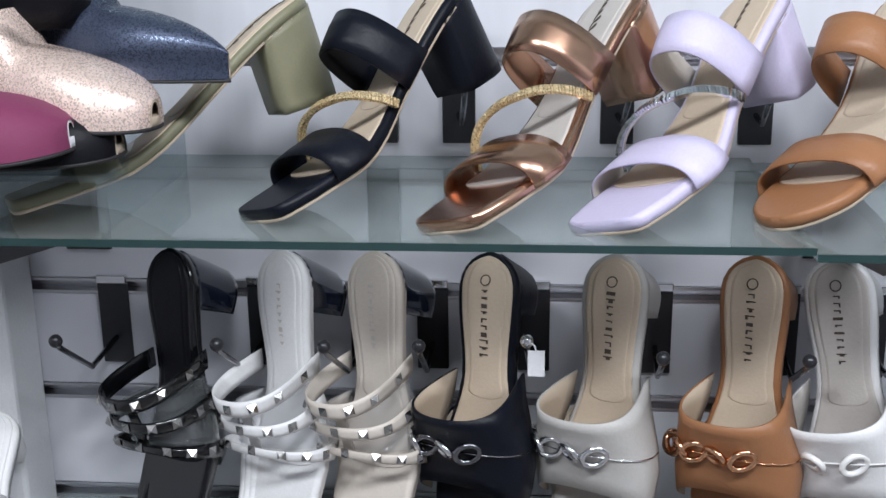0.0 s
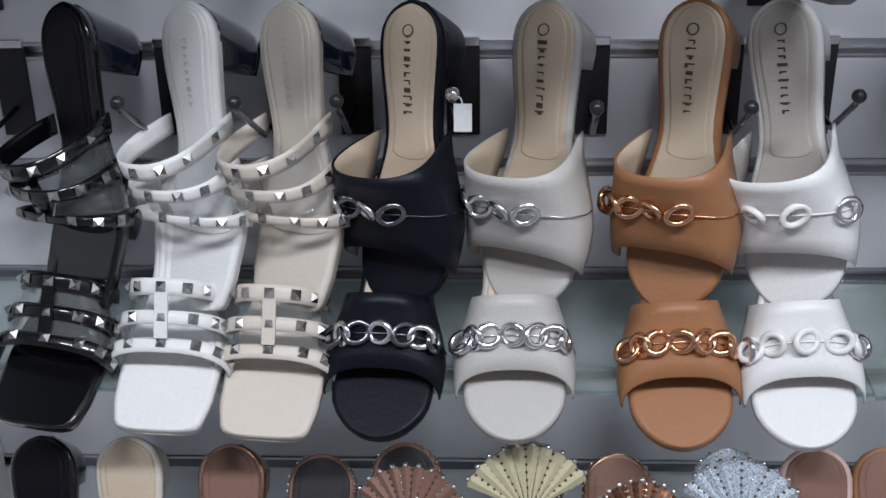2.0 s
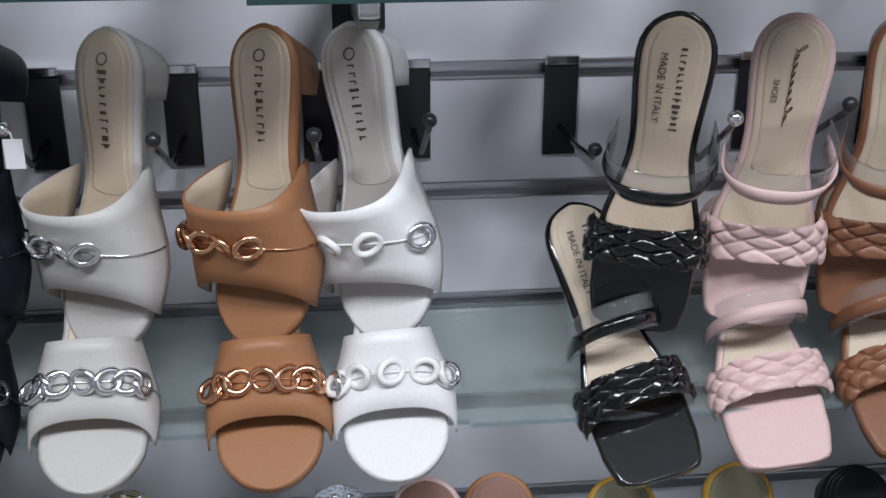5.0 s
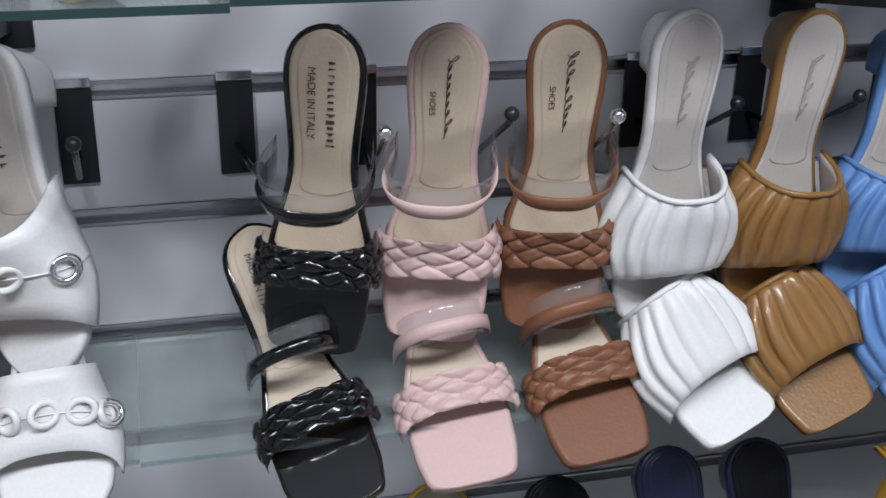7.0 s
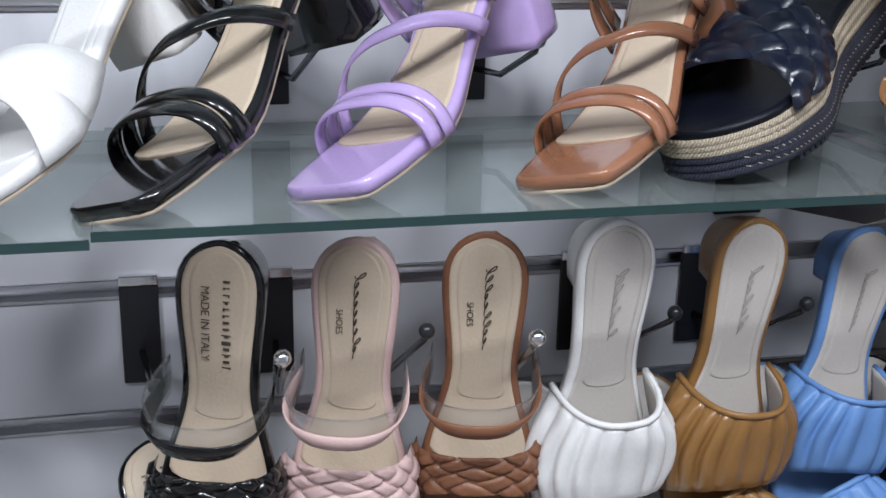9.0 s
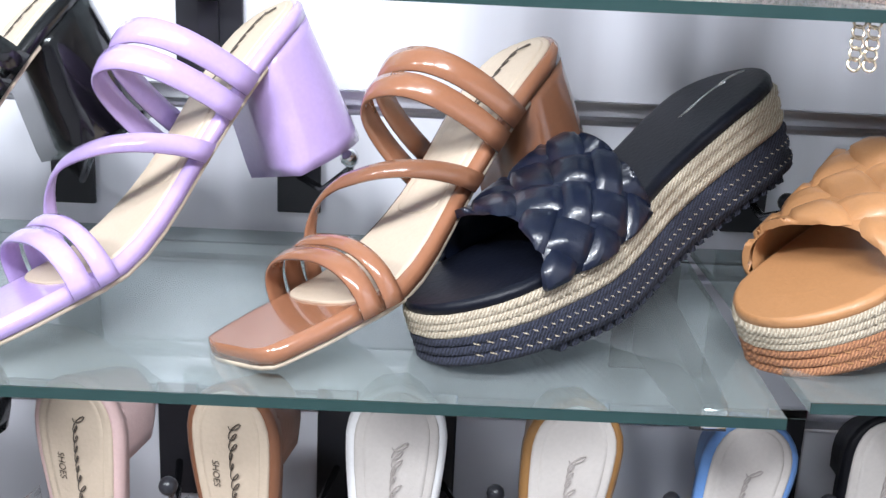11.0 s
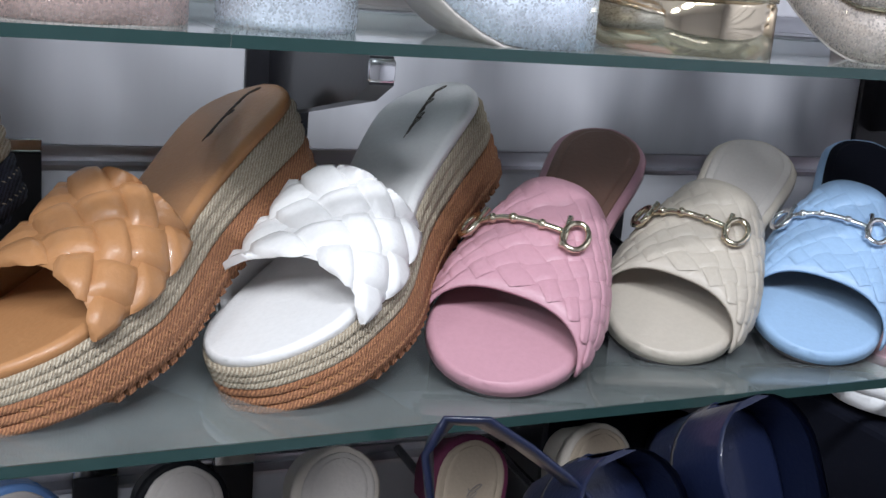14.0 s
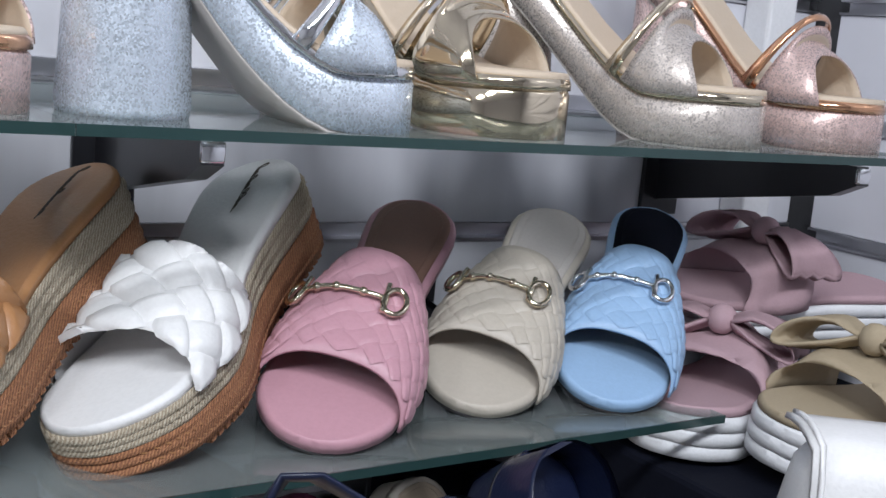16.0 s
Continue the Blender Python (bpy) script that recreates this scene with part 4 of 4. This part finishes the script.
# ---- top glass shelf: platform sandals ----
def platform_sandal(x, label, body, trim, seed, toe_y=-0.235, heel_mat=None, dx=-0.065, dy=0.175):
    last = Last((x + dx, toe_y + dy, 1.442 + 0.136), (x, toe_y, 1.442 + 0.034), (0, 0, 1), 0.102, thick=0.008, ball_width=0.041, heel_width=0.03, platform=0.026)
    sh = thing("platform_sandal", label, "sandal", "platform sandals", last.matrix)
    slab(last, INSOLE, sh, "insole", 0.002, -0.004, 0.001)
    slab(last, trim, sh, "welt", -0.0008, -0.008, -0.002, label="shiny metallic welt")
    slab(last, body, sh, "platform", 0.0, -0.034, -0.008)
    slab(last, INSOLE_GREY, sh, "outsole", 0.0008, -0.036, -0.034)
    bm = bmesh.new()
    cy = 0.032
    rings = []
    for z, r in ((0.0, 0.031), (0.004, 0.032), (0.06, 0.029), (0.105, 0.028)):
        rings.append([Vector((r * math.cos(a), cy + 0.95 * r * math.sin(a), z)) for a in [2 * math.pi * k / 20 for k in range(20)]])
    rings_mesh(bm, rings)
    part("heel", bm, heel_mat or body, sh)
    at = strap_surface(last, (0.62, 0.62), (0.86, 0.86), 0.05, 0.032, 0.002, 0.0, -0.07)
    band(at, body, INSOLE, sh, "toe_band", nq=6)
    at = strap_surface(last, (0.56, 0.56), (0.60, 0.60), 0.056, 0.054, 0.003)
    band(at, trim, trim, sh, "strap", nq=2)
    at = strap_surface(last, (0.03, 0.03), (0.07, 0.07), 0.075, 0.075, 0.006)
    band(at, trim, trim, sh, "ankle_strap", nq=2)


platform_sandal(0.90, "rose glitter platform sandal with chunky heel", GLIT_ROSE, GOLD, 41)
platform_sandal(1.012, "rose glitter platform sandal with round heel", GLIT_ROSE, GOLD, 42)
platform_sandal(1.222, "silver glitter platform sandal with round heel", GLIT_SILVER, SILVER, 43, -0.205, dx=-0.172, dy=0.012)
platform_sandal(1.300, "pale gold mirror platform sandal with round heel", PALEGOLD, PALEGOLD, 44, heel_mat=PALEGOLD, dx=-0.085)
platform_sandal(1.452, "champagne glitter platform sandal with round heel", GLIT_CHAMP, PALEGOLD, 45, dx=-0.10)
platform_sandal(1.56, "rose champagne glitter platform sandal", GLIT_ROSE, GOLD, 46)

tagp = thing("price_chain", "clear beaded price tag chain hanging from the shelf", "tag")
for k in range(5):
    for dx in (-0.003, 0.003):
        bm = bmesh.new()
        torus(bm, pose(0.957 + dx, -0.250, 1.437 - 0.0042 * k, 70, 25 * (k % 2), 0), 0.0026, 0.0026, 0.0006, 10, 5)
        part("chain_link", bm, PALEGOLD, tagp)


# ---- end of the wall ----
# board added over the slats to keep the void below the shelf end near-black
panel = thing("infill_board", "dark blue board added in the void below the shelf", "panel")
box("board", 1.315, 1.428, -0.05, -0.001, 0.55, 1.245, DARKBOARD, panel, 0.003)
box("edge_strip", 1.310, 1.3145, -0.052, -0.001, 0.55, 1.245, BLACKPLASTIC, panel, 0.001)
# near-black tiers fill the rest of that void and carry the slides
cab = thing("display_plinth", "dark blue two-tier display plinth under bow slides", "plinth")
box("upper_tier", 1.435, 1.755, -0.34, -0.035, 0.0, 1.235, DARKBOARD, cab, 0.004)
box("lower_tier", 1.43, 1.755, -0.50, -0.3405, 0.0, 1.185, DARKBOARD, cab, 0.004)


def bow_slide(heel, toe, label, suede, up=(-0.2, -0.1, 1.0)):
    last = Last(heel, toe, up, 0.008, thick=0.006, ball_width=0.042, heel_width=0.034, platform=0.03)
    sh = thing("bow_slide", label, "slide", "bow slides", last.matrix)
    slab(last, suede, sh, "footbed", 0.002, -0.006, 0.0)
    for k in range(3):
        slab(last, RUBBER, sh, "rubber_layer", -0.0005 * (k % 2) - 0.0005, -0.0065 - 0.0095 * (k + 1), -0.0065 - 0.0095 * k, label="white ridged rubber layer")
    at = strap_surface(last, (0.50, 0.50), (0.80, 0.80), 0.045, 0.03, 0.003, 0, -0.05)
    band(at, suede, suede, sh, "vamp", relief=lambda s, q: 0.002 * math.sin(16 * s + 5 * q))
    c = at(0.5, 0.45, 0.006)
    for sgn in (-1, 1):
        bm = bmesh.new()
        rings = []
        for k in range(17):
            f = k / 16
            out = math.sin(math.pi * f) ** 0.7
            half = 0.007 + 0.016 * out
            ring = []
            for j in range(9):
                g = j / 8 * 2 - 1
                crease = 0.0035 * math.cos(3.5 * math.pi * g) * (1 - 0.5 * out)
                ring.append(c + Vector((sgn * (0.004 + 0.048 * out + 0.004 * g * g), g * half + 0.008 * sgn * out, 0.007 - 0.016 * out * out + 0.013 * math.cos(math.pi * f) * out ** 0.5 + crease)))
            rings.append(ring + [p + Vector((0, 0, -0.0022)) for p in reversed(ring)])
        rings_mesh(bm, rings)
        part("bow_loop", bm, suede, sh, "folded suede bow loop")
    bm = bmesh.new()
    ball(bm, c + Vector((0, 0, 0.006)), 0.011)
    part("bow_knot", bm, suede, sh)


bow_slide((1.645, -0.095, 1.275), (1.445, -0.20, 1.275), "dusty pink suede bow slide with white sole", PINKSUEDE)
bow_slide((1.735, -0.135, 1.330), (1.515, -0.10, 1.330), "dusty pink suede bow slide lying behind", PINKSUEDE)
bow_slide((1.68, -0.25, 1.285), (1.475, -0.262, 1.285), "sand suede bow slide with white sole", TANSUEDE)


def handbag(m, w, d, h, label, mat, flap=0.6):
    bag = thing("handbag", label, "handbag", "", m)
    bm = bmesh.new()
    rings = []
    for k in range(9):
        f = k / 8
        ww, dd = w / 2 * (1 - 0.12 * f ** 2), d / 2 * (1 - 0.45 * f ** 2)
        if k in (0, 8):
            ww, dd = ww * 0.93, dd * 0.85
        rings.append([Vector((ww * (abs(math.cos(a)) ** 0.4) * math.copysign(1, math.cos(a)), dd * (abs(math.sin(a)) ** 0.55) * math.copysign(1, math.sin(a)), f * h))
                      for a in [2 * math.pi * (j + 0.5) / 28 for j in range(28)]])
    rings_mesh(bm, rings)
    part("body", bm, mat, bag)
    bm = bmesh.new()
    rows = []
    for k in range(13):
        f = k / 12
        if f < 0.35:
            y, z = d * 0.25 - d * 0.62 * f / 0.35, h + 0.004 + 0.004 * math.sin(math.pi * f / 0.35)
        else:
            y, z = -d * 0.37 - d * 0.16 * min(1, (f - 0.35) * 2), h - (f - 0.35) / 0.65 * h * flap
        half = w / 2 * (0.93 if f < 0.8 else 0.93 * math.sqrt(max(0.05, 1 - ((f - 0.8) / 0.25) ** 2)))
        rows.append([Vector((-half + 2 * half * j / 10, y - 0.003 * math.sin(math.pi * j / 10), z)) for j in range(11)])
    rings = [r + [p + Vector((0, 0.003, -0.004)) for p in reversed(r)] for r in rows]
    rings_mesh(bm, rings)
    part("flap", bm, mat, bag)
    bm = bmesh.new()
    tube(bm, [r[0] + Vector((0.004, -0.001, 0.001)) for r in rows], 0.0016, 6)
    part("edge_piping", bm, mat, bag)
    bm = bmesh.new()
    tube(bm, [r[-1] + Vector((-0.004, -0.001, 0.001)) for r in rows], 0.0016, 6)
    part("edge_piping", bm, mat, bag)
    return bag


handbag(pose(1.465, -0.41, 1.186, 0, 0, -36), 0.22, 0.10, 0.125, "white leather handbag with stitched edge on plinth", WHITE, 0.9)
handbag(pose(1.06, -0.235, 0.665, 0, 0, -8), 0.26, 0.11, 0.215, "mustard yellow leather handbag on lower shelf", MUSTARD, 0.45)


# ---- navy pumps in front of the leaning row ----
def pump(heel, toe, up, label, mat, insole, wide_=0.04, tip="round", rise=0.03, group="navy pumps", open_=0.52):
    last = Last(heel, toe, up, rise, ball_width=wide_, heel_width=0.031, tip=tip)
    sh = thing("pump", label, "shoe", group, last.matrix)
    slab(last, insole, sh, "insole", 0.003, -0.006, 0.0)
    slab(last, SOLE, sh, "outsole", 0.0, -0.0085, -0.006)
    heel_block(last, mat, sh, 0.2)
    bm = bmesh.new()
    outer, inner = [], []
    n = 20
    for s in SAMPLES:
        v = min(0.998, max(0.002, s))
        w = last.half(v)
        tall = 0.045 if v < open_ else 0.045 * math.sqrt(max(0.03, 1 - ((v - open_) / (1.04 - open_)) ** 2))
        cover = 0.34 if v < open_ - 0.1 else min(1.0, 0.34 + 0.66 * ((v - open_ + 0.1) / 0.12))
        row_o, row_i = [], []
        for k in range(n + 1):
            a = math.pi * k / n
            side = 1 if a < math.pi / 2 else -1
            lim = math.pi / 2 * cover
            a2 = (min(a, lim) if side > 0 else max(a, math.pi - lim))
            for row, off in ((row_o, 0.0), (row_i, -0.0018)):
                row.append(Vector((last.mid(v) + (w + off) * math.copysign(abs(math.cos(a2)) ** 0.6, math.cos(a2)), v * last.length,
                                   last.top(v) - 0.006 + (tall + off) * math.sin(a2) * (1.0 if cover > 0.99 else 1.5))))
        outer.append(row_o)
        inner.append(row_i)
    for rows in (outer, inner):
        vs = [[bm.verts.new(p) for p in r] for r in rows]
        for i, (a, b) in enumerate(zip(vs, vs[1:])):
            for k in range(n):
                if (a[k].co - a[k + 1].co).length > 0.012 and SAMPLES[i] < open_:
                    continue
                f = bm.faces.new((a[k], a[k + 1], b[k + 1], b[k]))
                f.material_index = 0 if rows is outer else 1
    part("upper", bm, [mat, insole], sh)
    return sh


for hx, tx, hz, lab in ((1.208, 1.27, 1.264, "navy leather slingback pump hanging in front of slides"), (1.275, 1.34, 1.284, "navy leather pump with dark lining")):
    shoe = pump((hx, -0.268, hz), (tx, -0.345, hz - 0.205), (-0.1, -0.6, 0.8), lab, NAVY, NAVY)
    if hx < 1.25:
        bm = bmesh.new()
        back = shoe.matrix_world.inverted() @ Matrix.Translation((0, 0, 0.009))
        curve = [Vector(p) for p in ((1.150, -0.262, 1.20), (1.136, -0.266, 1.24), (1.131, -0.270, 1.268), (1.138, -0.274, 1.281), (1.152, -0.278, 1.281),
                                     (1.170, -0.282, 1.270), (1.19, -0.287, 1.255), (1.21, -0.292, 1.235), (1.225, -0.296, 1.21))]
        rings = []
        for i, p in enumerate(curve):
            d = (curve[min(i + 1, 8)] - curve[max(i - 1, 0)]).normalized()
            across = (Vector((-0.35, -0.75, 0.55)) - d * d.dot(Vector((-0.35, -0.75, 0.55)))).normalized()
            out = d.cross(across)
            rings.append([back @ (p + across * x + out * z) for x, z in ((-0.008, -0.0012), (0.008, -0.0012), (0.0085, 0.0), (0.008, 0.0012), (-0.008, 0.0012), (-0.0085, 0.0))])
        rings_mesh(bm, rings)
        part("sling_strap", bm, NAVY, shoe, "navy leather heel strap")
    hook = thing("long_hook", "long dark metal display prong holding a pump", "hook", "long hooks")
    bm = bmesh.new()
    tube(bm, [(hx + 0.02, -0.001, 1.153), (hx + 0.02, -0.12, 1.15), (hx + 0.015, -0.255, 1.16)], 0.003, 8)
    part("prong", bm, DARKMETAL, hook)

# ---- shoes stacked at the far end of the upper shelf ----
riser = thing("acrylic_riser", "clear acrylic riser carrying closed shoes", "riser")
for nm, a in (("top", (-0.50, -0.20, -0.24, -0.06, 1.302, 1.306)), ("leg", (-0.50, -0.495, -0.24, -0.06, 1.2685, 1.302)), ("leg", (-0.205, -0.20, -0.24, -0.06, 1.2685, 1.302))):
    box(nm, *a, ACRYLIC, riser).visible_shadow = False
pump((-0.345, -0.10, 1.372), (-0.127, -0.185, 1.366), (0, 0, 1), "navy glitter pointed flat shoe", GLIT_NAVY, INSOLE, 0.036, "point", 0.006, "flat shoes", 0.5)
pump((-0.375, -0.165, 1.358), (-0.170, -0.215, 1.340), (0, 0, 1), "peach glitter flat shoe with bead texture", GLIT_PEACH, INSOLE, 0.037, "round", 0.006, "flat shoes", 0.5)
pump((-0.41, -0.20, 1.318), (-0.192, -0.224, 1.324), (0, 0, 1), "black leather flat shoe on riser", BLACK, INSOLE, 0.038, "round", 0.006, "flat shoes", 0.5)
pump((-0.42, -0.250, 1.318), (-0.212, -0.250, 1.334), (0, 0, 1), "burgundy suede loafer with white sole", BURGUNDY, RUBBER, 0.040, "round", 0.006, "flat shoes", 0.45)
handbag(pose(-0.328, -0.15, 1.392, 0, 0, 0), 0.2, 0.08, 0.12, "black leather handbag on stacked shoes", BLACK, 0.5)

# ---- lower shelf, seen only at its top ----
LOWROW = "shoes on the lower shelf"
for x, mat, ins, lab, k in ((-0.265, PATENT, BLACK, "black patent crocodile sandal with buckle", 0), (-0.195, BEIGE, INSOLE, "beige sandal with silver buckle", 1), (-0.11, COPPER, INSOLE_BROWN, "bronze sandal with gold trim", 2),
                            (-0.035, INSOLE_BROWN, SOLE, "dark brown beaded sandal", 3), (0.03, INSOLE_BROWN, SOLE, "dark brown beaded sandal leaning", 3), (0.125, OLIVE, PALEGOLD, "olive fan sandal edged with crystals", 4),
                            (0.20, COPPER, INSOLE_BROWN, "brown sandal edged with crystals", 4), (0.285, GLIT_SILVER, GLIT_SILVER, "silver glitter sandal with beads", 5), (0.352, PINK, INSOLE_BROWN, "brown slipper with pink tip", 6),
                            (0.408, TAN, INSOLE_BROWN, "brown slipper with plain insole", 6), (0.508, MUSTARD, OLIVE, "yellow sandal in the shade", 7), (0.60, MUSTARD, OLIVE, "yellow sandal with olive insole", 7), (0.70, BLACK, BLACK, "black sandal in the shade", 8),
                            (0.79, NAVY, NAVY, "navy sandal in the shade", 8), (0.87, NAVY, BLACK, "navy sandal with black insole", 8)):
    wob = (int(abs(x) * 1000) * 37) % 7 - 3
    last = Last((x, -0.135, 0.864 + 0.003 * wob), (x + 0.006 * wob, -0.235, 0.688), (-0.1, -1, 0.4), 0.03, ball_width=0.036, heel_width=0.028)
    sh = shoe_base("low_sandal", lab, last, mat, ins, SOLE, mat, LOWROW)
    at = strap_surface(last, (0.30, 0.32), (0.40, 0.42), 0.05, 0.045, 0.004)
    band(at, mat, ins, sh, "instep_band", nq=3)
    if k in (0, 1):
        bm = bmesh.new()
        torus(bm, frame_on(at, 0.5, 0.5, 0.004), 0.012, 0.008, 0.002)
        part("buckle", bm, SILVER, sh, "silver buckle")
    if k in (3, 4, 5):
        bm = bmesh.new()
        for i in range(34):
            v = 0.02 + 0.5 * (i // 2) / 17
            p = last.on_bed(v, 0.97 if i % 2 else -0.97, 0.0015)
            bmesh.ops.create_icosphere(bm, subdivisions=1, radius=0.0016, matrix=Matrix.Translation(p))
        part("bead_edging", bm, SILVER, sh, "row of small crystals")


def fan_ornament(c, radius, lean, mat, label):
    """A pleated fan edged and lined with small beads."""
    fan = thing("fan_ornament", label, "ornament", "fan ornaments", pose(*c, 62, 0, lean))
    ribs = 10
    for i in range(ribs):
        a0, a1 = radians(28 + 124 * i / ribs), radians(28 + 124 * (i + 1) / ribs)
        am, out = (a0 + a1) / 2, radius * 1.05
        bm = bmesh.new()
        top = [Vector((0.006 * math.cos(am), 0.006, 0.003)), Vector((radius * math.cos(a0), radius * math.sin(a0), 0.0)),
               Vector((out * math.cos(am), out * math.sin(am), 0.004)), Vector((radius * math.cos(a1), radius * math.sin(a1), 0.0))]
        rings_mesh(bm, [top, [p - Vector((0, 0, 0.002)) for p in top]])
        part("pleat", bm, mat, fan, smooth=False)
        bm = bmesh.new()
        for k in range(7):
            d = radius * (0.3 + 0.68 * k / 6)
            bmesh.ops.create_icosphere(bm, subdivisions=1, radius=0.0013, matrix=Matrix.Translation((d * math.cos(a0), d * math.sin(a0), 0.0015)))
        tagged(part("bead_row", bm, INK if i % 2 else SILVER, fan), kind="stuff")
        bm = bmesh.new()
        ball(bm, (out * math.cos(am), out * math.sin(am), 0.003), 0.0024, 8, 5)
        part("edge_bead", bm, SILVER, fan)


fan_ornament((0.127, -0.185, 0.835), 0.052, 6, PALECLOTH, "pale gold pleated fan ornament on sandal")
fan_ornament((0.035, -0.19, 0.826), 0.046, -8, INSOLE_BROWN, "dark brown beaded fan ornament on sandal")
fan_ornament((0.212, -0.19, 0.822), 0.040, 10, COPPER, "bronze beaded fan ornament on sandal")
fan_ornament((0.287, -0.19, 0.832), 0.048, -4, GLIT_SILVER, "silver beaded fan ornament on sandal")

tag = thing("price_tag", "small white price tag hanging from a hook", "tag")
box("card", 0.071, 0.084, -0.1125, -0.1117, 1.120, 1.141, RUBBER, tag)
bm = bmesh.new()
tube(bm, [(0.0775, -0.112, 1.140), (0.076, -0.109, 1.144), (0.072, -0.106, 1.146)], 0.0006, 5)
part("thread", bm, RUBBER, tag)
